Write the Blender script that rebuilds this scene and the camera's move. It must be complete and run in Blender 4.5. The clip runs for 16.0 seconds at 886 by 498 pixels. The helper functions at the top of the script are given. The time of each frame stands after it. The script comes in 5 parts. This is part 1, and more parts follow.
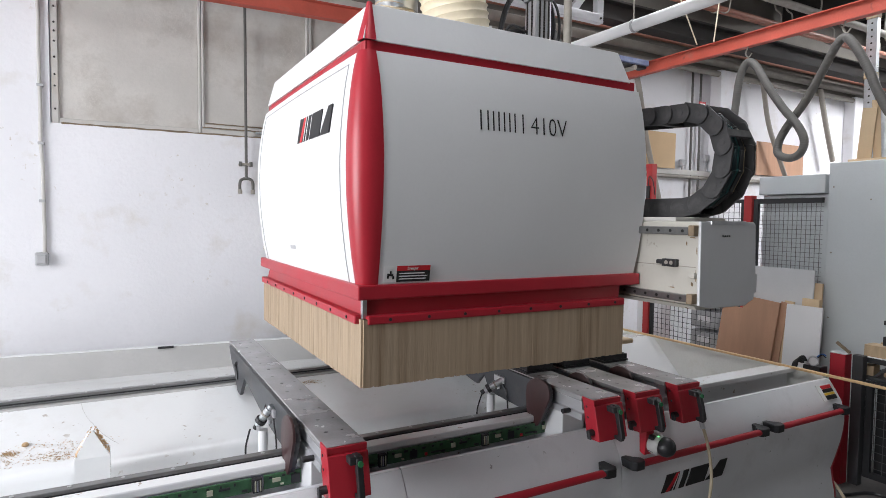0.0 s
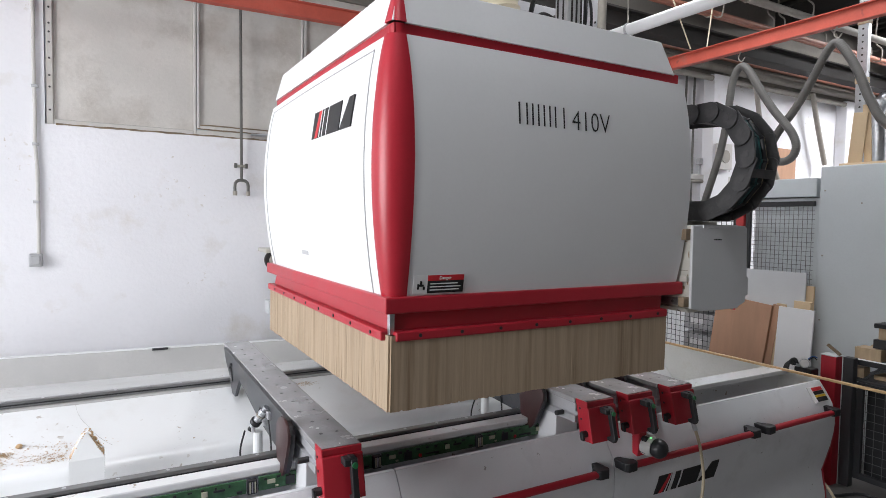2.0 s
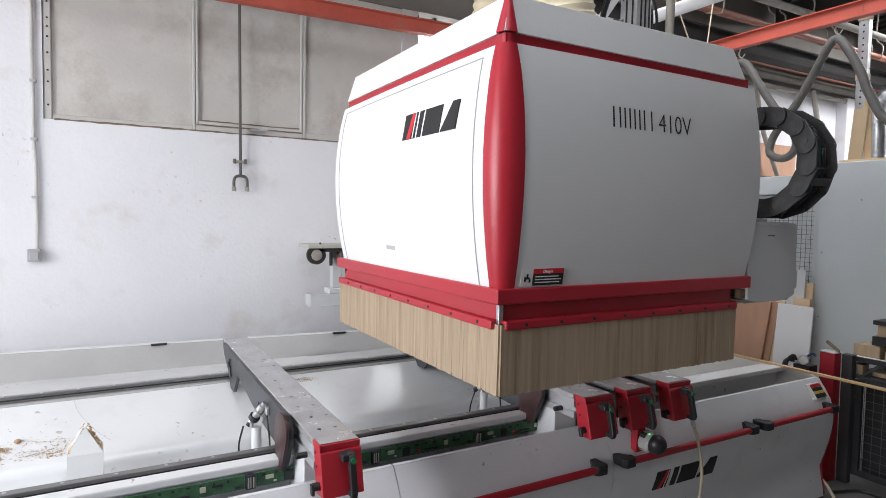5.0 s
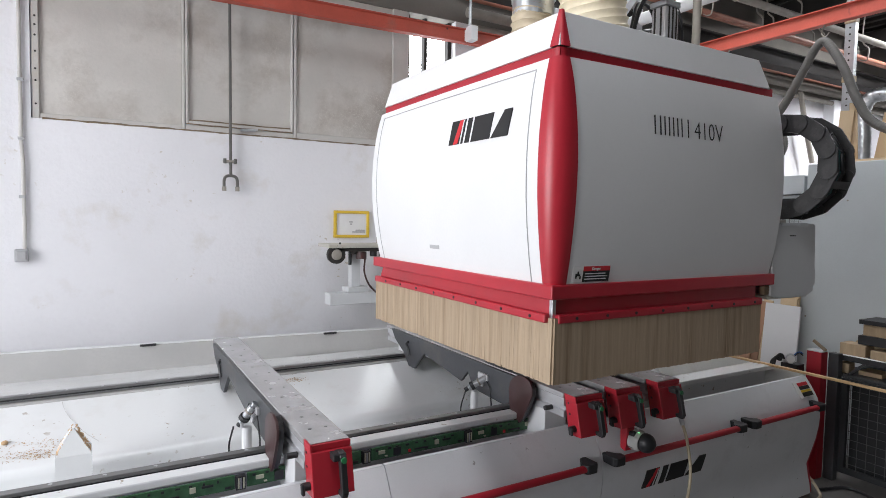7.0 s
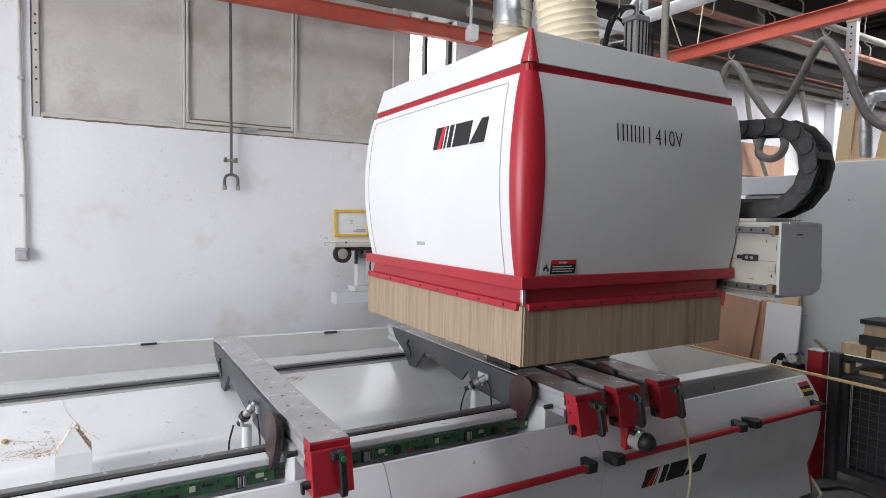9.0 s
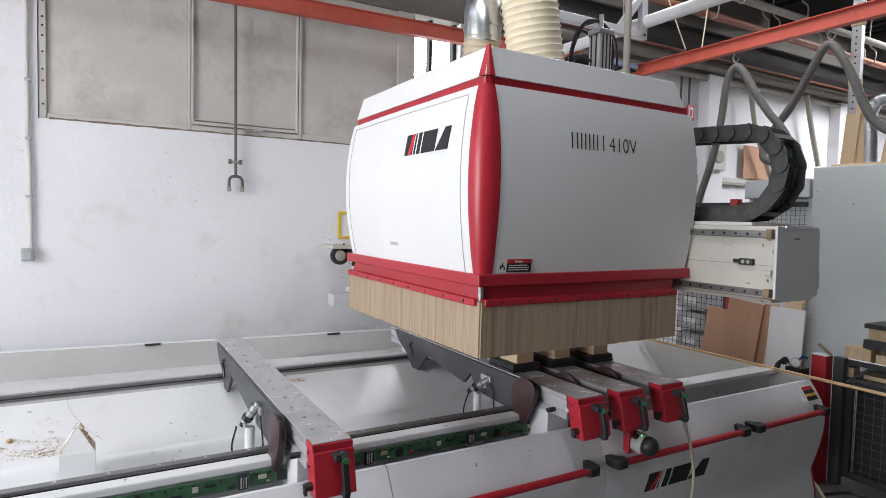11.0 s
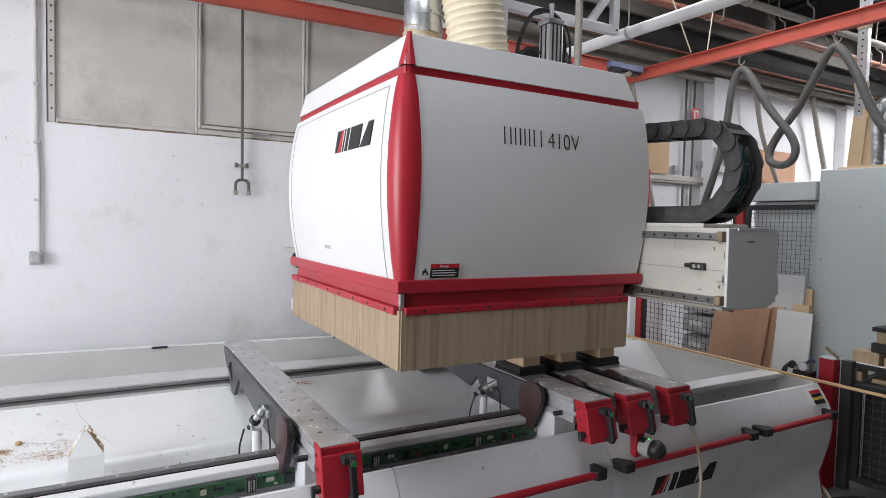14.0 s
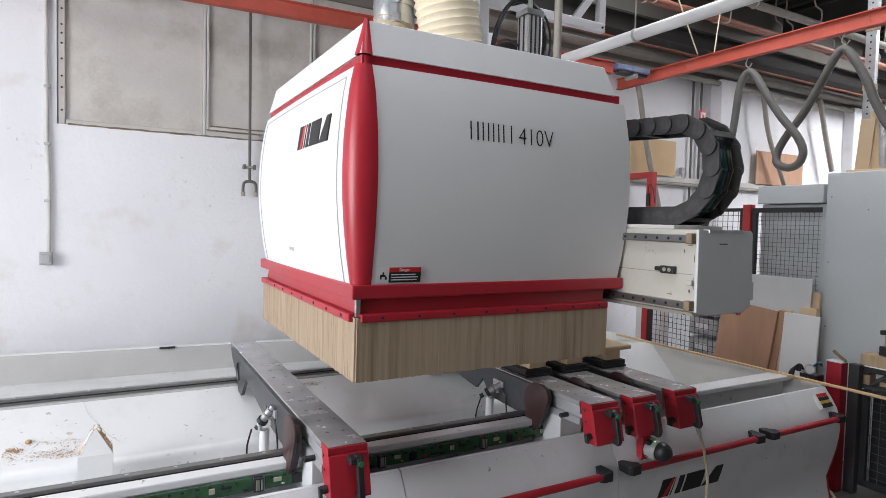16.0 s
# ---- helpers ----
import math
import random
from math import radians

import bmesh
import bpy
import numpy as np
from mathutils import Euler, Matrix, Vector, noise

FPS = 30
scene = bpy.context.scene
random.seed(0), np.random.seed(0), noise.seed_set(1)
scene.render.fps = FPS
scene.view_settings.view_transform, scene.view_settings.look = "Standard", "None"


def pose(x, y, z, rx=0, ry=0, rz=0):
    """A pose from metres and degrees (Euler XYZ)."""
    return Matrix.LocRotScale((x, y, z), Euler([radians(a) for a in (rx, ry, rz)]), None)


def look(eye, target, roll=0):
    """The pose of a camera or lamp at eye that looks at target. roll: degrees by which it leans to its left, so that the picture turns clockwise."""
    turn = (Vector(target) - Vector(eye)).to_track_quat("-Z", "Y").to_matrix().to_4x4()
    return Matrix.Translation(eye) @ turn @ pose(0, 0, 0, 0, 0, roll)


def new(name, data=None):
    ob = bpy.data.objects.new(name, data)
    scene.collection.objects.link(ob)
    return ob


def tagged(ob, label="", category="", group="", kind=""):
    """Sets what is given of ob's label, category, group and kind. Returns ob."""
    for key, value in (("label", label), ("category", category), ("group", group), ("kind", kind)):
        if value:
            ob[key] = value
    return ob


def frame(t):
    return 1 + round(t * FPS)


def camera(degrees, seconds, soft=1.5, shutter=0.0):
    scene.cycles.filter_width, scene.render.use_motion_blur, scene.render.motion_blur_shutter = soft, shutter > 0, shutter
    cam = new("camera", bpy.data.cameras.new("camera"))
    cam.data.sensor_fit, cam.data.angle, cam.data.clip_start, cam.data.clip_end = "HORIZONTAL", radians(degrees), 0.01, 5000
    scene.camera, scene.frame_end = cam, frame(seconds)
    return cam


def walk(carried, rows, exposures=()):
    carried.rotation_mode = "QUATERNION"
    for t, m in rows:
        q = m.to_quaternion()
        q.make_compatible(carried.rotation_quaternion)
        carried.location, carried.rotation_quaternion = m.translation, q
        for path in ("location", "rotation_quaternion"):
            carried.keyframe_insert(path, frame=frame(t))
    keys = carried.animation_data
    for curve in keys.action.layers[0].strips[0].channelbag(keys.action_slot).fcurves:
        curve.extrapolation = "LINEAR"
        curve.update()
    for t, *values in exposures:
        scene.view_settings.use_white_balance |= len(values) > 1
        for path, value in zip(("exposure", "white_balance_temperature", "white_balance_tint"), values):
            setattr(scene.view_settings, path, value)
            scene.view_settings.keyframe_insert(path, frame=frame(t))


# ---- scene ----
# ---- camera ----
cam = camera(73.55, 16.0, soft=0.8)

# seconds, x, y, z, turn to the right of +y, tilt up, roll
CAMERA_ROWS = [
    (0.0, 0.003, 0.019, 1.720, 28.83, -2.91, 0.72),
    (0.5, 0.003, 0.018, 1.722, 29.02, -2.81, 0.80),
    (1.0, 0.001, 0.011, 1.723, 29.17, -2.84, 0.78),
    (1.5, -0.000, 0.010, 1.723, 29.17, -2.84, 0.82),
    (2.0, -0.004, 0.005, 1.725, 29.32, -2.75, 0.89),
    (2.5, -0.006, 0.001, 1.725, 29.46, -2.54, 0.96),
    (3.0, -0.006, 0.003, 1.725, 29.38, -2.56, 0.96),
    (3.5, -0.008, 0.006, 1.723, 29.28, -2.82, 1.08),
    (4.0, -0.003, 0.011, 1.721, 29.21, -3.01, 1.03),
    (6.5, 0.002, -0.000, 1.721, 29.98, -3.05, 1.01),
    (7.0, -0.000, -0.000, 1.720, 30.20, -3.04, 1.04),
    (7.5, 0.009, 0.006, 1.716, 30.06, -3.32, 0.97),
    (8.0, 0.008, 0.004, 1.715, 30.06, -3.54, 1.00),
    (8.5, 0.007, 0.002, 1.717, 30.14, -3.26, 1.04),
    (9.0, 0.004, 0.000, 1.717, 30.11, -3.08, 1.08),
    (11.5, 0.001, -0.004, 1.720, 29.74, -2.89, 1.34),
    (12.0, -0.002, -0.001, 1.719, 29.67, -2.92, 1.26),
    (12.5, 0.000, 0.000, 1.720, 29.58, -2.93, 1.24),
    (13.0, -0.005, -0.001, 1.719, 29.58, -2.78, 1.27),
    (13.5, -0.009, -0.003, 1.720, 29.50, -2.64, 1.30),
    (14.0, -0.010, -0.003, 1.721, 29.36, -2.62, 1.29),
    (14.5, -0.010, 0.002, 1.722, 29.19, -2.80, 1.25),
    (15.0, -0.013, -0.000, 1.721, 29.04, -2.77, 1.32),
    (15.5, -0.017, -0.002, 1.724, 28.95, -2.68, 1.39),
    (16.0, -0.021, -0.009, 1.721, 28.84, -2.46, 1.44),
]
walk(cam, [(t, pose(x, y, z, 90 + tilt, 0, -turn) @ pose(0, 0, 0, 0, 0, roll)) for t, x, y, z, turn, tilt, roll in CAMERA_ROWS],
     [(0, 0.06), (3, 0.07), (7, -0.06), (9, -0.11), (12.5, -0.07), (14, -0.10), (16, -0.02)])

# ---- light: daylight from tall windows behind the operator's end, and added overhead fill lamps ----
world = bpy.data.worlds.new("world")
scene.world = world
world.use_nodes = True
sky = world.node_tree.nodes.new("ShaderNodeTexSky")
sky.sky_type, sky.sun_disc, sky.sun_elevation, sky.sun_rotation = "NISHITA", False, radians(38), radians(250)
world.node_tree.nodes["Background"].inputs["Strength"].default_value = 0.12
world.node_tree.links.new(sky.outputs[0], world.node_tree.nodes["Background"].inputs["Color"])


def area(name, eye, target, sx, sy, watts, colour=(1, 1, 1)):
    d = bpy.data.lights.new(name, "AREA")
    d.shape, d.size, d.size_y, d.energy, d.color = "RECTANGLE", sx, sy, watts, colour
    ob = new(name, d)
    ob.matrix_world = look(eye, target)
    return ob


for wy, watts in ((-0.7, 16), (0.5, 96), (1.7, 126), (2.9, 88)):
    area("window_light", (-4.45, wy, 2.2), (0, wy, 1.8), 0.85, 2.2, watts, (0.94, 0.955, 1.0))
# overhead lamps out of view, added to brighten wall, bed, hopper and far bay
for (lx, ly), watts in (((-1.2, 2.9), 18), ((0.4, 0.9), 60), ((-1.8, -2.6), 10), ((9.6, 2.2), 570), ((4.1, 3.0), 84)):
    area("overhead_fill", (lx, ly, 4.6), (lx, ly, 0), 1.1, 2.6, watts, (0.955, 0.965, 1.0))


# ---- materials ----
def mat(name, col, rough=0.5, metal=0.0, var=0.12, scale=4.0, fine=60.0, bump=0.05, stretch=(1, 1, 1), stain=None, stain_at=(0.55, 0.75),
        stain_scale=2.0, emit=0.0, random_tone=0.0, spec=0.5, specks=None, scratches=None):
    m = bpy.data.materials.new(name)
    m.use_nodes = True
    nt = m.node_tree
    b = nt.nodes["Principled BSDF"]
    L = nt.links.new
    tc, mp = nt.nodes.new("ShaderNodeTexCoord"), nt.nodes.new("ShaderNodeMapping")
    mp.inputs["Scale"].default_value = stretch
    L(tc.outputs["Object"], mp.inputs[0])

    def noise_tex(sc, detail=4.0, rough_=0.55):
        n = nt.nodes.new("ShaderNodeTexNoise")
        n.inputs["Scale"].default_value, n.inputs["Detail"].default_value, n.inputs["Roughness"].default_value = sc, detail, rough_
        L(mp.outputs[0], n.inputs["Vector"])
        return n

    def mix(a, c, fac, kind="MIX"):
        x = nt.nodes.new("ShaderNodeMix")
        x.data_type, x.blend_type = "RGBA", kind
        for sock, v in ((6, a), (7, c)):
            if isinstance(v, tuple):
                x.inputs[sock].default_value = v
            else:
                L(v, x.inputs[sock])
        if isinstance(fac, float):
            x.inputs[0].default_value = fac
        else:
            L(fac, x.inputs[0])
        return x.outputs[2]

    def ramp(v, lo, hi):
        r = nt.nodes.new("ShaderNodeMapRange")
        r.inputs[1].default_value, r.inputs[2].default_value = lo, hi
        L(v, r.inputs[0])
        return r.outputs[0]

    big, small = noise_tex(scale), noise_tex(fine, 3.0)
    dark = tuple(max(0, c * (1 - var)) for c in col) + (1,)
    light = tuple(min(1, c * (1 + var)) for c in col) + (1,)
    c = mix(dark, light, ramp(big.outputs[0], 0.3, 0.7))
    c = mix(c, dark, mix_fac(nt, ramp(small.outputs[0], 0.45, 0.75), 0.5))
    if stain:
        s = noise_tex(stain_scale, 8.0, 0.65)
        c = mix(c, stain + (1,), ramp(s.outputs[0], *stain_at))
    if specks:  # (colour, scale, threshold, patch scale, patch threshold)
        a, p = noise_tex(specks[1], 2.0), noise_tex(specks[3], 3.0)
        k = nt.nodes.new("ShaderNodeMath")
        k.operation = "MULTIPLY"
        L(ramp(a.outputs[0], specks[2], specks[2] + 0.04), k.inputs[0])
        L(ramp(p.outputs[0], specks[4], specks[4] + 0.1), k.inputs[1])
        c = mix(c, specks[0] + (1,), k.outputs[0])
    if scratches:  # (colour, scale, width, patch scale, patch threshold)
        v, p, k = nt.nodes.new("ShaderNodeTexVoronoi"), noise_tex(scratches[3], 4.0), nt.nodes.new("ShaderNodeMath")
        v.feature = "DISTANCE_TO_EDGE"
        v.inputs["Scale"].default_value = scratches[1]
        warp = nt.nodes.new("ShaderNodeMix")
        warp.data_type, warp.blend_type = "RGBA", "ADD"
        warp.inputs[0].default_value = 0.35
        L(mp.outputs[0], warp.inputs[6])
        L(noise_tex(7.0).outputs[1], warp.inputs[7])
        L(warp.outputs[2], v.inputs["Vector"])
        k.operation = "MULTIPLY"
        L(ramp(v.outputs[0], scratches[2], 0.0), k.inputs[0])
        L(ramp(p.outputs[0], scratches[4], scratches[4] + 0.2), k.inputs[1])
        c = mix(c, scratches[0] + (1,), k.outputs[0])
    if random_tone:
        oi, hv = nt.nodes.new("ShaderNodeObjectInfo"), nt.nodes.new("ShaderNodeHueSaturation")
        r = nt.nodes.new("ShaderNodeMapRange")
        r.inputs[3].default_value, r.inputs[4].default_value = 1 - random_tone, 1 + random_tone
        L(oi.outputs["Random"], r.inputs[0])
        L(r.outputs[0], hv.inputs["Value"])
        L(c, hv.inputs["Color"])
        c = hv.outputs[0]
    L(c, b.inputs["Base Color"])
    r = nt.nodes.new("ShaderNodeMapRange")
    r.inputs[3].default_value, r.inputs[4].default_value = max(0.02, rough - 0.08), min(1, rough + 0.1)
    L(big.outputs[0], r.inputs[0])
    L(r.outputs[0], b.inputs["Roughness"])
    b.inputs["Metallic"].default_value = metal
    b.inputs["Specular IOR Level"].default_value = spec
    if bump:
        bp = nt.nodes.new("ShaderNodeBump")
        bp.inputs["Strength"].default_value, bp.inputs["Distance"].default_value = bump, 0.01
        L(small.outputs[0], bp.inputs["Height"])
        L(bp.outputs[0], b.inputs["Normal"])
    if emit:
        b.inputs["Emission Color"].default_value = col + (1,)
        b.inputs["Emission Strength"].default_value = emit
    return m


def mix_fac(nt, sock, k):
    m = nt.nodes.new("ShaderNodeMath")
    m.operation = "MULTIPLY"
    nt.links.new(sock, m.inputs[0])
    m.inputs[1].default_value = k
    return m.outputs[0]


M = {
    "plaster": mat("plaster", (0.80, 0.795, 0.82), 0.9, var=0.035, scale=1.3, fine=35, bump=0.25, stain=(0.60, 0.55, 0.48), stain_at=(0.55, 0.82), stain_scale=1.6, specks=((0.56, 0.50, 0.43), 26.0, 0.675, 1.2, 0.55)),
    "board": mat("board", (0.58, 0.555, 0.52), 0.75, var=0.09, scale=2.2, fine=45, bump=0.15, stain=(0.23, 0.175, 0.125), stain_at=(0.47, 0.80), stain_scale=1.2, scratches=((0.66, 0.63, 0.585), 21.0, 0.034, 1.6, 0.45)),
    "board_frame": mat("board_frame", (0.57, 0.55, 0.525), 0.7, var=0.08, stain=(0.45, 0.38, 0.3), stain_at=(0.6, 0.85)),
    "caulk": mat("caulk", (0.22, 0.165, 0.11), 0.9, var=0.25, scale=20),
    "white_paint": mat("white_paint", (0.745, 0.748, 0.755), 0.38, var=0.03, scale=2, fine=90, bump=0.03),
    "panel_white": mat("panel_white", (0.78, 0.79, 0.81), 0.33, var=0.035, scale=1.6, fine=150, bump=0.02, stain=(0.58, 0.58, 0.585), stain_at=(0.55, 0.92), stain_scale=3.5, specks=((0.40, 0.39, 0.38), 40.0, 0.70, 3.0, 0.5)),
    "bed_white": mat("bed_white", (0.82, 0.83, 0.83), 0.15, var=0.03, scale=1.2, fine=70, bump=0.03, stain=(0.68, 0.66, 0.63), stain_at=(0.55, 0.95), stain_scale=3.5, specks=((0.45, 0.40, 0.34), 30.0, 0.66, 2.5, 0.48)),
    "bed_grey": mat("bed_grey", (0.45, 0.442, 0.43), 0.5, var=0.07, scale=2.5, stain=(0.42, 0.40, 0.37), stain_at=(0.6, 0.85)),
    "hopper": mat("hopper", (0.78, 0.775, 0.74), 0.5, var=0.07, scale=2.5, stain=(0.60, 0.55, 0.45), stain_at=(0.6, 0.85)),
    "red": mat("red", (0.41, 0.018, 0.032), 0.36, var=0.10, scale=5, fine=120, bump=0.03),
    "red_dull": mat("red_dull", (0.42, 0.03, 0.03), 0.5, var=0.15, scale=9, bump=0.06),
    "red_beam": mat("red_beam", (0.47, 0.085, 0.055), 0.55, var=0.16, scale=4, bump=0.08, stain=(0.26, 0.13, 0.10), stain_at=(0.58, 0.85), stain_scale=4, specks=((0.05, 0.04, 0.04), 9.0, 0.70, 2.0, 0.5)),
    "alu": mat("alu", (0.60, 0.60, 0.62), 0.34, 0.5, var=0.10, scale=3, fine=160, bump=0.03, stretch=(1, 0.15, 1)),
    "alu_dusty": mat("alu_dusty", (0.50, 0.495, 0.50), 0.24, 0.35, var=0.16, scale=6, fine=90, bump=0.05, stain=(0.40, 0.385, 0.375), stain_at=(0.5, 0.8), stain_scale=9),
    "steel": mat("steel", (0.30, 0.30, 0.30), 0.32, 0.9, var=0.25, scale=7, stretch=(0.2, 1, 1), stain=(0.45, 0.40, 0.33), stain_at=(0.58, 0.75), stain_scale=9),
    "plate": mat("plate", (0.075, 0.078, 0.085), 0.42, 0.3, var=0.15, scale=4, stain=(0.14, 0.13, 0.12), stain_at=(0.5, 0.85), stain_scale=5),
    "black": mat("black", (0.018, 0.018, 0.020), 0.42, var=0.25, scale=20, bump=0.06),
    "rubber": mat("rubber", (0.035, 0.035, 0.037), 0.6, var=0.3, scale=12, bump=0.1, stain=(0.11, 0.105, 0.10), stain_at=(0.5, 0.85), stain_scale=9),
    "maroon": mat("maroon", (0.055, 0.024, 0.024), 0.4, var=0.2, scale=8),
    "pcb": mat("pcb", (0.05, 0.135, 0.06), 0.4, var=0.35, scale=40, fine=160, bump=0.2),
    "chip": mat("chip", (0.02, 0.02, 0.022), 0.5),
    "chip_pale": mat("chip_pale", (0.50, 0.50, 0.38), 0.5),
    "green": mat("green", (0.02, 0.17, 0.06), 0.4),
    "bristle": mat("bristle", (0.40, 0.305, 0.21), 0.85, var=0.15, scale=3.0, fine=24, bump=0.14, stretch=(26, 26, 0.8), stain=(0.13, 0.075, 0.035), stain_at=(0.52, 0.80), stain_scale=0.9, random_tone=0.03),
    "chipboard": mat("chipboard", (0.62, 0.47, 0.30), 0.7, var=0.08, scale=3, fine=120, bump=0.06, random_tone=0.08),
    "cardboard": mat("cardboard", (0.66, 0.47, 0.28), 0.85, var=0.07, scale=2.5, fine=70, bump=0.05),
    "rack_grey": mat("rack_grey", (0.05, 0.052, 0.055), 0.45, var=0.15, scale=5),
    "wire": mat("wire", (0.15, 0.15, 0.15), 0.4, 0.5, var=0.15),
    "link_plastic": mat("link_plastic", (0.030, 0.029, 0.030), 0.5, var=0.25, scale=14, bump=0.08, stain=(0.075, 0.072, 0.07), stain_at=(0.52, 0.8), stain_scale=12),
    "cable_blue": mat("cable_blue", (0.02, 0.10, 0.16), 0.5, var=0.15),
    "cable_green": mat("cable_green", (0.025, 0.11, 0.11), 0.5, var=0.15),
    "grime": mat("grime", (0.22, 0.15, 0.09), 0.9, var=0.3, scale=30, bump=0.3),
    "wood": mat("wood", (0.45, 0.335, 0.21), 0.6, var=0.16, scale=6, fine=50, stretch=(1, 6, 1), bump=0.08, random_tone=0.15),
    "mdf": mat("mdf", (0.46, 0.265, 0.17), 0.65, var=0.10, scale=3, fine=60, stretch=(4, 4, 0.6), random_tone=0.1),
    "lath": mat("lath", (0.62, 0.42, 0.22), 0.5, var=0.12, scale=3, stretch=(8, 0.6, 8)),
    "cabinet_grey": mat("cabinet_grey", (0.58, 0.615, 0.63), 0.5, var=0.05, scale=1.5, fine=80, bump=0.03, stain=(0.60, 0.63, 0.63), stain_at=(0.6, 0.85)),
    "cabinet_end": mat("cabinet_end", (0.58, 0.59, 0.60), 0.45, var=0.04, scale=3),
    "machine_cream": mat("machine_cream", (0.50, 0.48, 0.43), 0.45, var=0.06, scale=4, stain=(0.42, 0.35, 0.25), stain_at=(0.58, 0.85), stain_scale=5, specks=((0.16, 0.11, 0.07), 30.0, 0.66, 5.0, 0.52)),
    "fence": mat("fence", (0.022, 0.023, 0.025), 0.5, var=0.15),
    "dark_steel": mat("dark_steel", (0.028, 0.025, 0.023), 0.7, var=0.2, scale=3),
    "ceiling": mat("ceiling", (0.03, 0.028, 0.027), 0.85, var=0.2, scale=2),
    "concrete_beam": mat("concrete_beam", (0.20, 0.185, 0.165), 0.85, var=0.15, scale=2, stain=(0.2, 0.18, 0.15), stain_at=(0.55, 0.8)),
    "pipe_grey": mat("pipe_grey", (0.31, 0.285, 0.25), 0.6, var=0.15, scale=8),
    "pipe_copper": mat("pipe_copper", (0.36, 0.15, 0.10), 0.5, var=0.2, scale=8),
    "hose_grey": mat("hose_grey", (0.11, 0.105, 0.098), 0.6, var=0.15, scale=10, bump=0.1),
    "hose_tan": mat("hose_tan", (0.50, 0.42, 0.30), 0.5, var=0.12, scale=8),
    "hose_cream": mat("hose_cream", (0.70, 0.62, 0.46), 0.5, var=0.10, scale=8),
    "galvanised": mat("galvanised", (0.58, 0.60, 0.62), 0.3, 0.9, var=0.15, scale=14),
    "yellow": mat("yellow", (0.72, 0.49, 0.05), 0.5, var=0.08),
    "paper": mat("paper", (0.80, 0.80, 0.80), 0.8, var=0.04),
    "ink": mat("ink", (0.012, 0.012, 0.013), 0.5, bump=0),
    "ink_red": mat("ink_red", (0.62, 0.02, 0.03), 0.45, bump=0),
    "ink_grey": mat("ink_grey", (0.42, 0.42, 0.43), 0.5, bump=0),
    "floor": mat("floor", (0.12, 0.115, 0.11), 0.7, var=0.2, scale=1.2, fine=30, bump=0.1, stain=(0.12, 0.11, 0.10), stain_at=(0.5, 0.8), stain_scale=1.3),
    "sawdust": mat("sawdust", (0.50, 0.34, 0.19), 0.95, var=0.25, scale=40, bump=0.5),
    "blue": mat("blue", (0.05, 0.13, 0.36), 0.5),
    "tarpaulin": mat("tarpaulin", (0.16, 0.20, 0.34), 0.5, var=0.2, scale=9, stain=(0.35, 0.36, 0.42), stain_at=(0.5, 0.8), stain_scale=14),
    "violet_strip": mat("violet_strip", (0.30, 0.29, 0.42), 0.5, var=0.12),
    "cable_teal": mat("cable_teal", (0.012, 0.035, 0.04), 0.55),
    "lamp_white": mat("lamp_white", (0.95, 0.97, 1.0), 0.4, emit=4.0, bump=0),
    "lens": mat("lens", (0.20, 0.95, 0.30), 0.3, emit=1.5, bump=0),
    "daylight": mat("daylight", (0.92, 0.96, 1.0), 0.5, emit=6.0, bump=0),
}


# ---- builders ----
ORIGIN = {}


def thing(name, at, label, category, group="", kind=""):
    ob = new(name)
    ob.location = at
    ob.empty_display_size = 0.1
    ORIGIN[ob.name] = Vector(at)
    return tagged(ob, label, category, group, kind)


def part(name, bm, material, parent=None, label=""):
    o = ORIGIN[parent.name] if parent else Vector((0, 0, 0))
    bmesh.ops.translate(bm, verts=bm.verts, vec=-o)
    bmesh.ops.recalc_face_normals(bm, faces=bm.faces)
    me = bpy.data.meshes.new(name)
    bm.to_mesh(me)
    bm.free()
    me.materials.append(M[material])
    ob = new(name, me)
    if parent:
        ob.parent = parent
        ORIGIN[ob.name] = o
    if label:
        ob["label"] = label
    return ob


def shade_smooth(ob, angle=40):
    me = ob.data
    bm = bmesh.new()
    bm.from_mesh(me)
    for f in bm.faces:
        f.smooth = True
    for e in bm.edges:
        if len(e.link_faces) == 2 and e.calc_face_angle(0) > radians(angle):
            e.smooth = False
    bm.to_mesh(me)
    bm.free()
    return ob


def alone(name, bm, material, label, category, group="", kind="", smooth=0):
    """A thing of one mesh, with its origin at the middle of its foot."""
    co = [v.co for v in bm.verts]
    lo, hi = [min(c[i] for c in co) for i in range(3)], [max(c[i] for c in co) for i in range(3)]
    base = Vector(((lo[0] + hi[0]) / 2, (lo[1] + hi[1]) / 2, lo[2]))
    bmesh.ops.translate(bm, verts=bm.verts, vec=-base)
    ob = part(name, bm, material)
    ob.location = base
    ORIGIN[ob.name] = base
    if smooth:
        shade_smooth(ob, smooth)
    return tagged(ob, label, category, group, kind)


def box(x0, x1, y0, y1, z0, z1, bevel=0.0, seg=2, bm=None):
    own = bmesh.new()
    r = bmesh.ops.create_cube(own, size=1)
    for v in own.verts:
        v.co = Vector(((x0 + x1) / 2 + v.co.x * (x1 - x0), (y0 + y1) / 2 + v.co.y * (y1 - y0), (z0 + z1) / 2 + v.co.z * (z1 - z0)))
    if bevel:
        bmesh.ops.bevel(own, geom=own.edges[:], offset=bevel, segments=seg, profile=0.5, affect="EDGES")
    return join(bm, own) if bm else own


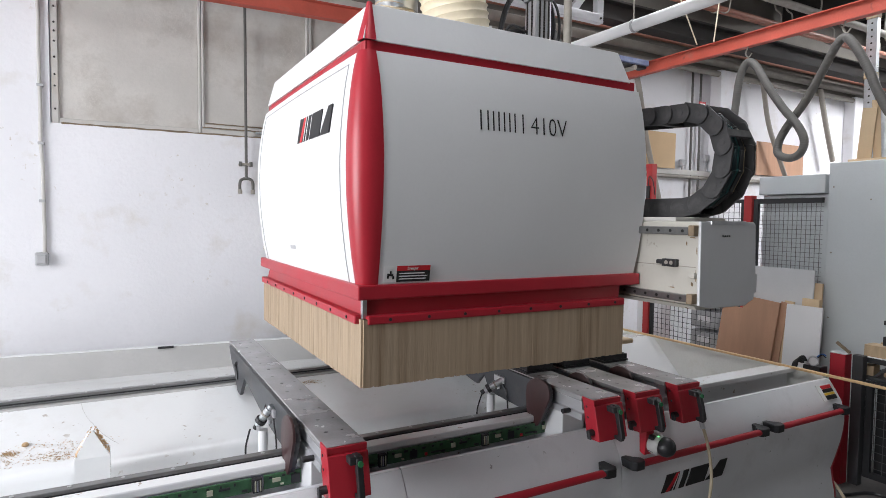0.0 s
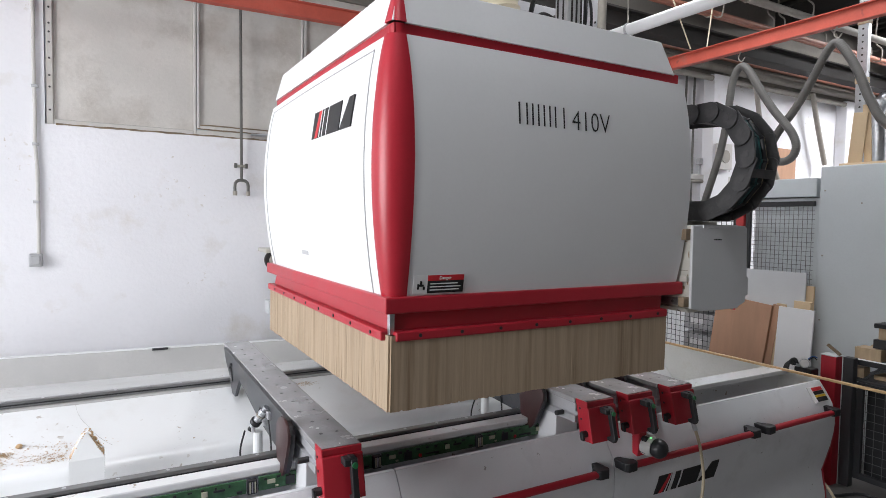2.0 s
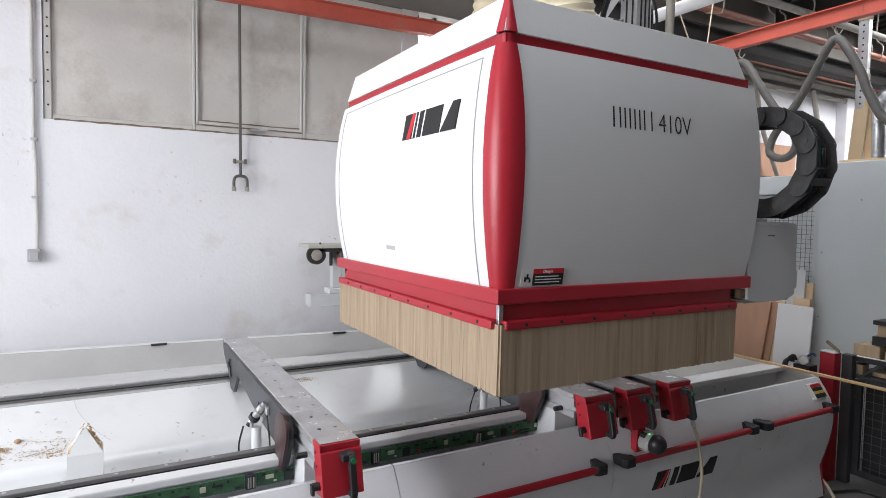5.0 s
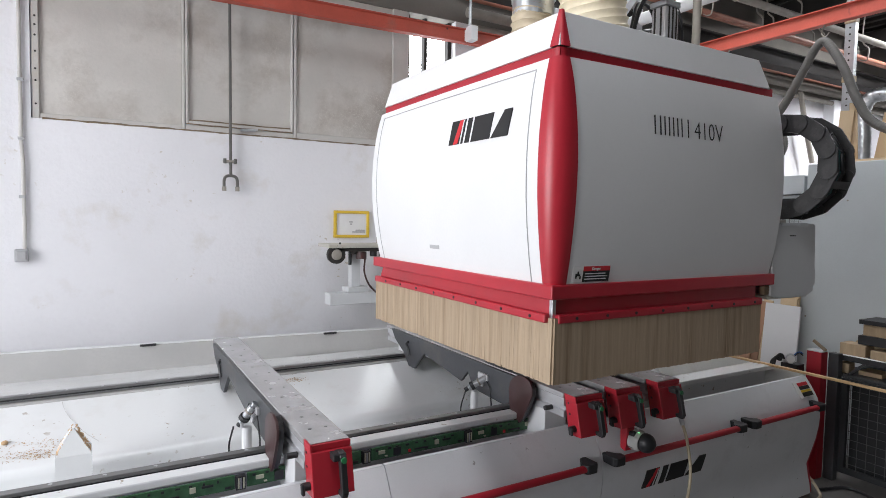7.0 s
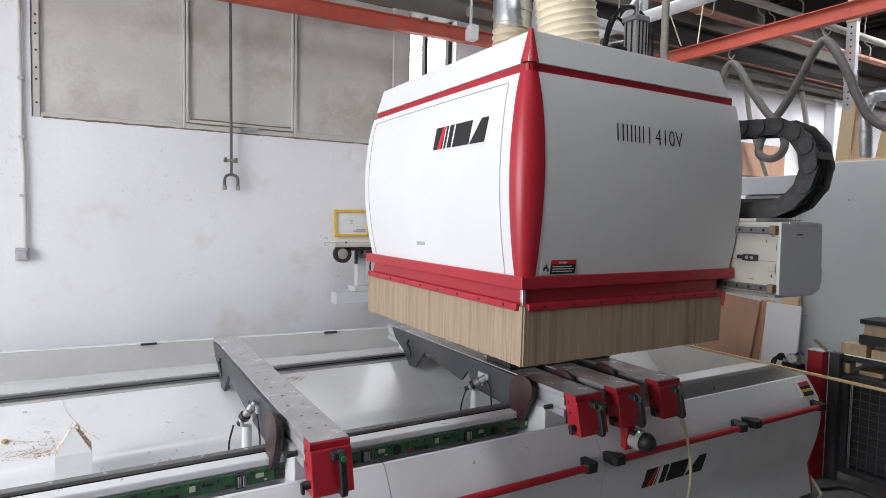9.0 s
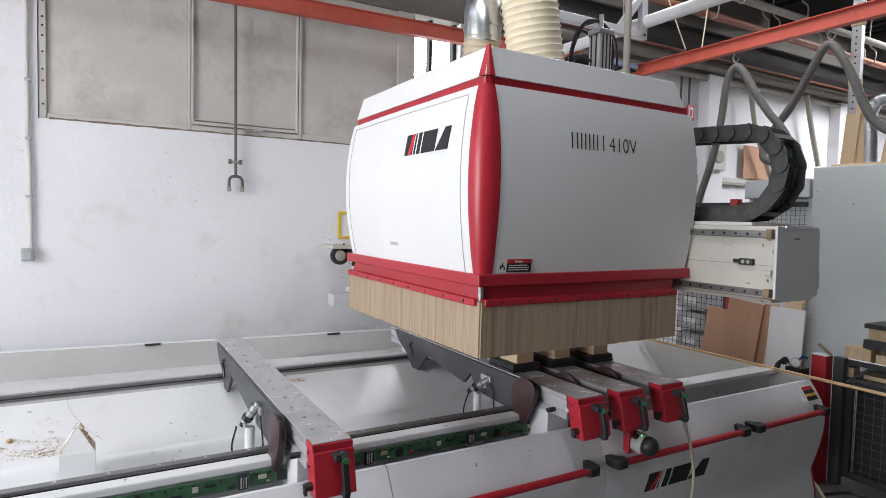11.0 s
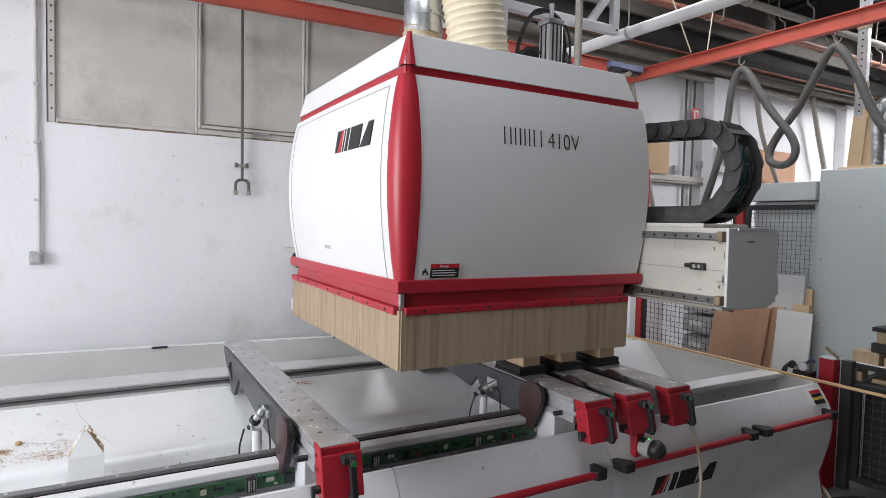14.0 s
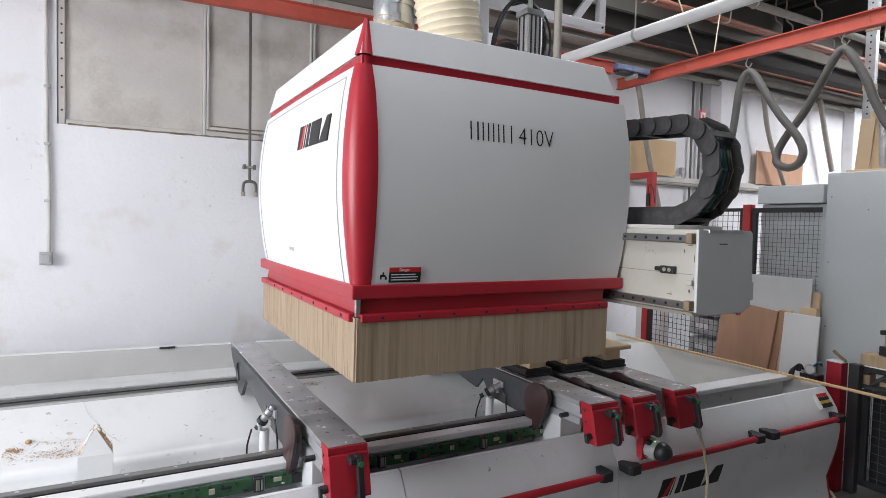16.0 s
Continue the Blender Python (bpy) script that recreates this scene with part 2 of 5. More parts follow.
def join(bm, other):
    me = bpy.data.meshes.new("tmp")
    other.to_mesh(me)
    other.free()
    bm.from_mesh(me)
    bpy.data.meshes.remove(me)
    return bm


def prism(points, axis, a, b, bevel=0.0):
    """A closed outline of 2D points drawn out along an axis from a to b. Outline in (y, z), (x, z) or (x, y)."""
    bm = bmesh.new()

    def p3(p, v):
        return {"x": (v, p[0], p[1]), "y": (p[0], v, p[1]), "z": (p[0], p[1], v)}[axis]

    r0, r1 = [bm.verts.new(p3(p, a)) for p in points], [bm.verts.new(p3(p, b)) for p in points]
    n = len(points)
    for i in range(n):
        bm.faces.new((r0[i], r0[(i + 1) % n], r1[(i + 1) % n], r1[i]))
    bm.faces.new(r0[::-1])
    bm.faces.new(r1)
    if bevel:
        bmesh.ops.bevel(bm, geom=bm.edges[:], offset=bevel, segments=2, profile=0.5, affect="EDGES")
    return bm


def rings(loops, closed=True, caps=True, bm=None):
    """A skin over loops of points; each loop is a list of equal length."""
    bm = bm or bmesh.new()
    vs = [[bm.verts.new(p) for p in l] for l in loops]
    n = len(loops[0])
    for a, b in zip(vs, vs[1:]):
        for i in range(n if closed else n - 1):
            bm.faces.new((a[i], a[(i + 1) % n], b[(i + 1) % n], b[i]))
    if caps and closed:
        bm.faces.new(vs[0][::-1])
        bm.faces.new(vs[-1])
    return bm


def smooth_line(points, n=8):
    """Catmull-Rom through points."""
    pts = [Vector(p) for p in points]
    pts = [2 * pts[0] - pts[1]] + pts + [2 * pts[-1] - pts[-2]]
    out = []
    for i in range(1, len(pts) - 2):
        p0, p1, p2, p3 = pts[i - 1:i + 3]
        for k in range(n):
            t = k / n
            out.append(0.5 * ((2 * p1) + (p2 - p0) * t + (2 * p0 - 5 * p1 + 4 * p2 - p3) * t * t + (3 * p1 - p0 - 3 * p2 + p3) * t ** 3))
    return out + [pts[-2]]


def tube(points, r, seg=12, bm=None, rib=None):
    """A round tube along points; r: one radius or one for each point. rib: (pitch, height) gives ridges."""
    pts = [Vector(p) for p in points]
    if rib:
        run = [0.0]
        for a, b in zip(pts, pts[1:]):
            run.append(run[-1] + (b - a).length)
        n = max(4, int(run[-1] / (rib[0] / 4)))
        axes = [np.interp([run[-1] * i / n for i in range(n + 1)], run, [p[k] for p in pts]) for k in range(3)]
        pts = [Vector((axes[0][i], axes[1][i], axes[2][i])) for i in range(n + 1)]
        shape = (0.0, 0.75, 1.0, 0.75) if len(rib) == 2 else (0.0, 0.05, 0.15, 1.0)
        r = [r + rib[1] * shape[i % 4] for i in range(n + 1)]
    loops, up = [], None
    for i, p in enumerate(pts):
        t = (pts[min(i + 1, len(pts) - 1)] - pts[max(i - 1, 0)]).normalized()
        if up is None:
            up = t.orthogonal().normalized()
        up = (up - t * up.dot(t)).normalized()
        s = t.cross(up)
        rr = r[i] if isinstance(r, list) else r
        loops.append([p + rr * (math.cos(a) * up + math.sin(a) * s) for a in (2 * math.pi * j / seg for j in range(seg))])
    return rings(loops, bm=bm)


def rod(a, b, r, seg=14, bm=None):
    return tube([a, b], r, seg, bm)


def text_part(name, words, size, m, material, parent, label="", extrude=0.0006, squeeze=1.0, thin=0.0):
    """Letters as a mesh; m is their world pose (x along the line, z out of the face)."""
    c = bpy.data.curves.new(name, "FONT")
    c.body, c.size, c.extrude, c.resolution_u, c.offset = words, size, extrude, 3, thin
    t = bpy.data.objects.new(name, c)
    me = bpy.data.meshes.new_from_object(t)
    bpy.data.objects.remove(t)
    me.transform(m @ Matrix.Diagonal((squeeze, 1, 1, 1)))
    bm = bmesh.new()
    bm.from_mesh(me)
    bpy.data.meshes.remove(me)
    return part(name, bm, material, parent, label)


# ---- hall ----
def hall():
    fl = tagged(part("floor", box(-4.6, 12, -5, 5.02, -0.12, 0), "floor"), "worn grey concrete workshop floor", "floor", kind="structure")
    # long white wall behind the machine, with a boarded window and an open one beside it
    bm = box(-4.6, 2.52, 5.02, 5.22, 0, 2.36)
    box(-4.6, -0.395, 5.02, 5.22, 2.36, 4.7, bm=bm)
    box(3.02, 12, 5.02, 5.22, 0, 3.62, bm=bm)
    box(2.52, 3.02, 5.02, 5.22, 0, 2.6, bm=bm)
    tagged(part("wall_north", bm, "plaster"), "white plastered workshop wall with brown scuffs", "wall", kind="structure")
    bm = box(-0.395, 12, 5.02, 5.24, 3.62, 4.7)
    tagged(part("wall_upper", bm, "concrete_beam"), "dusty unseen wall, kept grey to cut bounced light above the windows", "wall", kind="structure")
    tagged(part("wall_east", box(12, 12.2, -5, 5.22, 0, 4.7), "plaster"), "white plastered end wall", "wall", kind="structure")
    # the south wall is out of view; its grey holds down light on front faces
    tagged(part("wall_south", box(-4.6, 12, -5.2, -5, 0, 4.7), "concrete_beam"), "unseen wall, kept grey to cut bounced light", "wall", kind="structure")
    bm = box(-4.8, -4.6, -5.2, -1.3, 0, 4.7)
    box(-4.8, -4.6, 3.5, 5.22, 0, 4.7, bm=bm)
    box(-4.8, -4.6, -1.3, 3.5, 0, 1.0, bm=bm)
    box(-4.8, -4.6, -1.3, 3.5, 3.4, 4.7, bm=bm)
    for y in (-1.3, -0.175, 1.025, 2.225, 3.35):
        box(-4.78, -4.62, y, y + 0.15, 1.0, 3.4, bm=bm)
    tagged(part("wall_west", bm, "plaster"), "white wall with a wide window", "wall", kind="structure")
    # roof with openings above the added overhead lamps
    bm = bmesh.new()
    holes = [(-1.2, 2.9), (0.4, 0.9), (-1.8, -2.6), (9.6, 2.2), (4.1, 3.0)]
    xs = sorted({-4.6, 12.0, *[h[0] - 0.56 for h in holes], *[h[0] + 0.56 for h in holes]})
    ys = sorted({-5.0, 5.02, *[h[1] - 1.31 for h in holes], *[h[1] + 1.31 for h in holes]})
    for x0, x1 in zip(xs, xs[1:]):
        for y0, y1 in zip(ys, ys[1:]):
            cx, cy = (x0 + x1) / 2, (y0 + y1) / 2
            if not any(abs(cx - hx) < 0.56 and abs(cy - hy) < 1.31 for hx, hy in holes):
                box(x0, x1, y0, y1, 4.7, 4.8, bm=bm)
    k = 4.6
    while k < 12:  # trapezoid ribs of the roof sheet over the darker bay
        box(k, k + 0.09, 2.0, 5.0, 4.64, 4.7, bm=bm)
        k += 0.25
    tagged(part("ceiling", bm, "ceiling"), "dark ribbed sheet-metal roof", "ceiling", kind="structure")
    for y, z0, d in ((4.6, 3.74, 0.2), (3.2, 4.1, 0.24), (1.6, 4.1, 0.24)):
        bm = box(2.6, 11.9, y - 0.09, y + 0.09, z0, z0 + 0.02)
        box(2.6, 11.9, y - 0.09, y + 0.09, z0 + d - 0.02, z0 + d, bm=bm)
        box(2.6, 11.9, y - 0.012, y + 0.012, z0 + 0.02, z0 + d - 0.02, bm=bm)
        tagged(part("roof_beam", bm, "dark_steel"), "dark steel roof girder", "girder", kind="structure")
    for x in (3.4, 5.6, 7.8, 10.0):
        tagged(part("roof_purlin", box(x, x + 0.1, -4.9, 4.9, 4.38, 4.6), "dark_steel"), "dark steel roof purlin", "girder", kind="structure")
    for x in (6.55, 9.6):
        tagged(part("wall_pier", box(x, x + 0.34, 4.86, 5.018, 0, 3.6, 0.01), "plaster"), "white plastered wall pier", "pier", kind="structure")
    for z, r, m, y in ((3.70, 0.05, "pipe_grey", 4.93), (3.55, 0.035, "pipe_grey", 4.9), (3.86, 0.03, "pipe_copper", 4.985), (2.27, 0.022, "pipe_grey", 4.99)):
        alone("wall_pipe", rod((3.1 if z > 3 else 5.2, y, z), (11.9, y, z), r), m, "long pipe along the wall", "pipe", "wall pipes", smooth=60)
    for y, z, r, m in ((4.35, 4.02, 0.028, "pipe_copper"), (4.22, 3.98, 0.028, "pipe_copper"), (3.9, 4.05, 0.04, "pipe_grey")):
        hp = thing("roof_pipe", (5.0, y, z), "pipe hung on hooks under the roof", "pipe", "roof pipes")
        shade_smooth(part("pipe", rod((2.8, y, z), (11.9, y, z), r), m, hp))
        for x in (3.5, 4.6, 5.7, 6.8, 7.9, 9.0):
            shade_smooth(part("hook", tube(smooth_line([(x, y, 4.70), (x, y + 0.02, z + 0.25), (x, y - 0.06, z + 0.12), (x, y - 0.05, z - 0.02), (x, y, z - r - 0.006), (x, y + 0.05, z)], 4), 0.009, 6), "pipe_grey", hp))
    for pts in ([(4.051, 3.900, 4.700), (4.878, 3.900, 3.410)], [(5.310, 3.900, 4.700), (5.112, 3.900, 3.430)]):
        alone("hanging_cord", tube(pts, 0.007, 6), "hose_cream", "pale cord hanging from the roof", "cord", "hanging cords")
    bm = box(4.9, 11.9, 4.97, 5.019, 2.29, 2.355, 0.006)
    alone("cable_duct", bm, "board_frame", "pale cable duct along the wall", "duct")
    for x in (6.19, 6.34):
        alone("conduit", rod((x, 4.985, 1.9), (x, 4.985, 3.55), 0.014), "hose_grey", "thin grey conduit down the wall", "conduit", "conduits", smooth=60)
    for x, z in ((6.02, 2.40), (6.46, 2.48), (7.0, 2.42)):
        k = thing("socket", (x, 5.0, z), "small grey wall socket with conduit", "socket", "wall sockets")
        part("housing", box(x, x + 0.07, 4.97, 5.019, z, z + 0.08, 0.006), "ink_grey", k)
        part("stub", rod((x + 0.035, 4.995, z), (x + 0.035, 4.995, 2.356), 0.009, 8), "ink_grey", k)
    # boarded window
    w = thing("window_1", (1.0, 5.0, 2.36), "boarded window of scratched off-white panels with brown dirt", "window", kind="structure")
    for x0, x1, z0 in ((-0.345, 0.572, 2.40), (0.614, 1.418, 2.44), (1.465, 2.36, 2.42)):
        part("panel", box(x0, x1, 5.055, 5.075, z0, 4.6, 0.004), "board", w)
    for x0, x1 in ((-0.39, -0.345), (0.572, 0.592), (1.440, 1.465), (2.36, 2.52)):
        part("mullion", box(x0, x1, 5.03, 5.09, 2.36, 4.6, 0.006), "board_frame", w)
    for x0, x1 in ((0.596, 0.614), (1.418, 1.436)):
        part("sash_stile", box(x0, x1, 5.026, 5.08, 2.415, 4.6, 0.006), "board_frame", w)
    part("sash_rail", box(0.614, 1.418, 5.028, 5.08, 2.415, 2.44, 0.006), "board_frame", w)
    for x0, x1, z0 in ((-0.345, 0.572, 2.40), (0.592, 1.44, 2.408), (1.465, 2.36, 2.42)):
        part("rail", box(x0, x1, 5.035, 5.085, 2.36, z0, 0.006), "board_frame", w)
    for x0, x1, z in ((0.60, 1.43, 2.411), (0.62, 1.41, 2.442)):
        pts = [(x0 + (x1 - x0) * i / 14, 5.03, z + random.uniform(-0.003, 0.003)) for i in range(15)]
        part("bead", tube(pts, 0.005, 6), "caulk", w)
    part("caulk_line", tube([(-0.33 + 2.7 * i / 50, 5.02, 2.362 + random.uniform(-0.002, 0.002)) for i in range(51)], [random.uniform(0.003, 0.008) for _ in range(51)], 6), "caulk", w, "crumbling brown sealant")
    bm = box(1.0, 1.12, 4.985, 5.02, 2.388, 2.406, 0.004)
    rod((1.02, 4.985, 2.397), (1.13, 4.97, 2.405), 0.007, bm=bm)
    part("latch", bm, "galvanised", w)
    for z in (2.46, 2.62, 2.70, 2.82, 2.93, 3.0, 3.06, 3.17):
        part("screw", rod((-0.366, 5.032, z), (-0.366, 5.024, z), 0.007, 8), "dark_steel", w)
    # bright window beside it
    w2 = thing("window_2", (2.77, 5.1, 2.6), "narrow window with daylight behind", "window", kind="structure")
    part("pane", box(2.56, 2.98, 5.16, 5.165, 2.65, 3.6), "daylight", w2)
    for a in ((2.52, 2.56, 2.6, 3.62), (2.98, 3.02, 2.6, 3.62), (2.72, 2.75, 2.6, 3.62)):
        part("window_frame", box(a[0], a[1], 5.1, 5.2, a[2], a[3]), "dark_steel", w2)


def wall_fittings():
    c = thing("conduit", (-0.45, 5.0, 1.36), "grey surface conduit with a junction box on the wall", "conduit")
    pts = [(-0.452 + (0.012 if z < 2.2 else 0) + random.uniform(-0.004, 0.004), 5.0, z) for z in [1.43 + 0.2 * i for i in range(17)]]
    shade_smooth(part("pipe", tube(pts, 0.012, 10), "board_frame", c))
    part("junction_box", box(-0.50, -0.42, 4.965, 5.019, 1.36, 1.45, 0.008), "ink_grey", c, "grey plastic junction box")
    part("cover", box(-0.487, -0.433, 4.955, 4.966, 1.375, 1.435, 0.005), "ink_grey", c)
    for z in (1.8, 2.2, 2.6):
        part("clip", box(-0.47, -0.43, 4.985, 5.019, z, z + 0.02, 0.003), "ink_grey", c)
    s = thing("pipe_outlet", (0.91, 5.0, 1.9), "thin pipe down the wall ending in a fork", "pipe")
    shade_smooth(part("pipe", rod((0.905, 4.965, 4.5), (0.918, 4.965, 2.03), 0.011), "hose_grey", s))
    part("bracket", box(0.866, 0.958, 4.95, 5.019, 2.127, 2.145, 0.004), "pipe_grey", s)
    for x in (0.872, 0.952):
        part("bolt", rod((x, 4.955, 2.118), (x, 4.955, 2.155), 0.012), "hose_grey", s)
    fork = smooth_line([(0.868, 4.965, 1.90), (0.868, 4.965, 1.985), (0.885, 4.965, 2.015), (0.918, 4.965, 2.022), (0.951, 4.965, 2.015), (0.968, 4.965, 1.985), (0.968, 4.965, 1.90)], 5)
    shade_smooth(part("fork", tube(fork, 0.012, 10), "hose_grey", s))
    for x in (0.868, 0.968):
        part("nozzle", rod((x, 4.965, 1.90), (x, 4.965, 1.935), 0.017), "pipe_grey", s)
    f = thing("picture_frame", (1.96, 5.0, 1.52), "yellow frame holding a printed notice on the wall", "frame")
    for a in ((1.795, 2.13, 1.525, 1.55), (1.795, 2.13, 1.74, 1.765), (1.795, 1.82, 1.55, 1.74), (2.105, 2.13, 1.55, 1.74)):
        part("border", box(a[0], a[1], 4.995, 5.018, a[2], a[3], 0.004), "yellow", f)
    part("notice", box(1.82, 2.105, 5.008, 5.016, 1.55, 1.74), "paper", f)
    for x0, x1, z in ((1.94, 1.97, 1.66), (1.945, 1.965, 1.64), (1.97, 2.09, 1.57), (2.0, 2.09, 1.585)):
        part("print_bar", box(x0, x1, 5.004, 5.008, z, z + 0.012), "ink_grey", f)


# ---- machine bed ----
BED_L, BED_R = -2.6, 3.88
PANEL = [(2.05, 0.752), (2.012, 0.70), (1.975, 0.64), (1.957, 0.58), (1.953, 0.52), (1.958, 0.46), (1.972, 0.38), (1.995, 0.29), (2.02, 0.20),
         (2.008, 0.13), (1.994, 0.07), (1.988, 0.02)]


def bed():
    b = thing("machine_bed", (0.6, 3.0, 0), "white steel bed of a woodworking machining centre", "machine bed")
    inner = [(y + 0.018, z) for y, z in PANEL]
    for x0, x1 in ((BED_L, 0.947), (0.951, 2.02), (2.024, BED_R)):
        bm = prism(PANEL + inner[::-1], "x", x0, x1)
        ob = part("front_panel", bm, "panel_white", b, "bulging white front panel")
        shade_smooth(ob, 35)
        part("panel_lip", box(x0, x1, 2.052, 2.075, 0.735, 0.757, 0.005), "panel_white", b)
    part("end_plate", prism([(y + 0.006, z) for y, z in PANEL[3:]] + [(2.3, 0.02), (2.3, 0.58)], "x", BED_R, BED_R + 0.03, 0.004), "red", b, "red shaped end plate")
    part("front_beam", box(BED_L, BED_R - 0.02, 2.30, 2.41, 0.02, 0.768, 0.006), "bed_white", b)
    part("ledge", box(BED_L, BED_R - 0.02, 2.238, 2.304, 0.758, 0.790, 0.006, 2), "bed_white", b)
    part("plinth", box(BED_L, BED_R, 2.2, 4.4, 0.0, 0.3), "bed_grey", b)
    # cable tray under the printed circuit boards
    part("tray", box(BED_L, 2.6, 2.11, 2.236, 0.66, 0.675, 0.003), "violet_strip", b, "pale violet cable strip")
    x = BED_L + 0.07
    while x < 2.45:
        pcb = part("circuit_board", box(x, x + 0.455, 2.226, 2.236, 0.704, 0.756, 0.001), "pcb", b, "green circuit board with chips")
        for dx, w, z0, z1, m in ((0.03, 0.03, 0.715, 0.73, "chip_pale"), (0.10, 0.034, 0.698, 0.732, "chip"), (0.17, 0.012, 0.70, 0.712, "ink_red"), (0.20, 0.05, 0.705, 0.711, "chip"),
                                 (0.30, 0.02, 0.71, 0.73, "chip_pale"), (0.25, 0.016, 0.70, 0.71, "chip"), (0.34, 0.04, 0.72, 0.728, "chip"), (0.42, 0.02, 0.70, 0.708, "chip"), (0.06, 0.012, 0.70, 0.706, "chip_pale")):
            part("chip", box(x + dx, x + dx + w, 2.22, 2.226, z0 + 0.012, z1 + 0.012, 0.001), m, pcb)
        con = part("connector", box(x + 0.458, x + 0.492, 2.214, 2.236, 0.702, 0.754, 0.002), "chip", b, "black board connector with pale contacts")
        for dx, m in ((0.464, "chip_pale"), (0.472, "galvanised"), (0.482, "chip_pale")):
            part("contact", box(x + dx, x + dx + 0.005, 2.2115, 2.214, 0.708, 0.748), m, con)
        for k in range(9):
            dx = 0.02 + 0.046 * k + random.uniform(-0.008, 0.008)
            part("chip", box(x + dx, x + dx + random.uniform(0.006, 0.016), 2.2225, 2.226, 0.742 + random.uniform(-0.002, 0.003), 0.750, 0.0), "chip", pcb)
        x += 0.50
    for y0, z0 in ((2.322, 0.768), (3.545, 0.768)):
        r = part("guide_rail", box(BED_L, 2.72, y0, y0 + 0.042, z0, z0 + 0.03, 0.004), "steel", b, "dark oily steel guide rail")
        part("rail_groove", box(BED_L, 2.72, y0 - 0.003, y0, z0 + 0.011, z0 + 0.018), "black", r)
        k = BED_L + 0.05
        while k < 2.7:
            part("rail_bolt", rod((k, y0 + 0.021, z0 + 0.03), (k, y0 + 0.021, z0 + 0.032), 0.007, 8), "alu", r)
            k += 0.16
    part("rear_beam", box(BED_L, 2.72, 3.52, 3.64, 0.55, 0.766, 0.006), "bed_grey", b)
    # chip trough: sloping sheet, rounded foot, floor
    prof = [(3.525, 0.757), (3.30, 0.6847), (3.10, 0.6204)]
    a0, cy, cz, rad = radians(107.8), 3.0838, 0.568, 0.045
    for i in range(13):  # rounded foot, then a steep drop to the trough floor
        w = a0 + radians(72) * i / 12
        prof.append((cy + rad * math.cos(w), cz + rad * math.sin(w)))
    prof += [(3.03, 0.44), (2.99, 0.42), (2.41, 0.41)]
    sheet = prism(prof + [(y + 0.004, z - 0.014) for y, z in prof[::-1]], "x", BED_L, 2.72)
    shade_smooth(part("trough_sheet", sheet, "bed_white", b, "white sloping chip trough with a rounded foot"), 45)
    part("rear_sheet", prism([(3.62, 0.757), (4.70, 0.60), (4.70, 0.585), (3.62, 0.742)], "x", BED_L, 1.3), "bed_white", b)
    part("rear_sheet", prism([(3.62, 0.757), (4.40, 0.644), (4.40, 0.629), (3.62, 0.742)], "x", 1.3, BED_R - 0.03), "bed_white", b)
    def back_y(x):
        return 4.569 - 0.0945 * x
    part("back_panel", prism([(BED_L, back_y(BED_L)), (BED_R, back_y(BED_R)), (BED_R, back_y(BED_R) + 0.03), (BED_L, back_y(BED_L) + 0.03)], "z", 0.3, 0.80, 0.003), "bed_grey", b, "light grey back panel")
    part("back_flange", prism([(BED_L, back_y(BED_L) - 0.002), (BED_R, back_y(BED_R) - 0.002), (BED_R, back_y(BED_R) + 0.04), (BED_L, back_y(BED_L) + 0.04)], "z", 0.801, 0.807), "white_paint", b)
    k = BED_L + 0.3
    while k < BED_R:
        part("slot", box(k, k + 0.10, back_y(k) - 0.022, back_y(k) - 0.004, 0.794, 0.8075), "black", b)
        k += 1.27
    # discharge hopper
    part("end_wall", box(BED_R - 0.03, BED_R, 2.07, 4.47, 0.3, 0.785, 0.004), "hopper", b, "grey inner end wall")
    part("hopper_back", prism([(3.42, 0.785), (3.00, 0.385), (3.00, 0.365), (3.44, 0.785)], "x", 2.74, BED_R - 0.03), "white_paint", b, "white sloping hopper sheet")
    part("hopper_ridge", prism([(3.42, 0.786), (3.62, 0.757), (3.62, 0.742), (3.42, 0.77)], "x", 2.74, BED_R - 0.03), "bed_white", b)
    part("trough_end", box(2.72, 2.74, 2.41, 3.6, 0.3, 0.75), "bed_white", b)
    # handrails
    for x0, x1 in ((0.35, 1.914), (2.043, 3.019), (3.103, 3.80)):
        h = part("handrail", rod((x0 + 0.05, 1.905, 0.613), (x1 - 0.03, 1.905, 0.613), 0.0165, 16), "red", b, "round red handrail with black ends")
        shade_smooth(h)
        for x, s in ((x0, 1), (x1, -1)):
            prof = [(x - 0.012 * s, 1.975), (x - 0.016 * s, 1.90), (x, 1.882), (x + 0.05 * s, 1.884), (x + 0.062 * s, 1.90), (x + 0.064 * s, 1.925), (x + 0.03 * s, 1.938), (x + 0.022 * s, 1.975)]
            part("end_bracket", prism(prof, "z", 0.592, 0.634, 0.005), "black", h)
    # emblem on the panel: striped square and three dark blocks
    def on_panel(x0, x1, z0, z1, m, lean=0.0, lift=0.0, top=1.0):
        def yy(z):
            zs = [p[1] for p in PANEL][::-1]
            ys = [p[0] for p in PANEL][::-1]
            return float(np.interp(z, zs, ys))
        n, loops = 5, []
        for i in range(n + 1):
            z = z0 + (z1 - z0) * i / n
            d = lean * i / n
            k = (x1 - x0) * (1 - top) * i / n
            y = yy(z) - 0.0035 - lift
            loops.append([(x0 + d + k, y, z), (x1 + d, y, z), (x1 + d, y + 0.0055, z), (x0 + d + k, y + 0.0055, z)])
        part("emblem", rings(loops), m, b)
    on_panel(2.30, 2.392, 0.402, 0.494, "ink", 0.022)
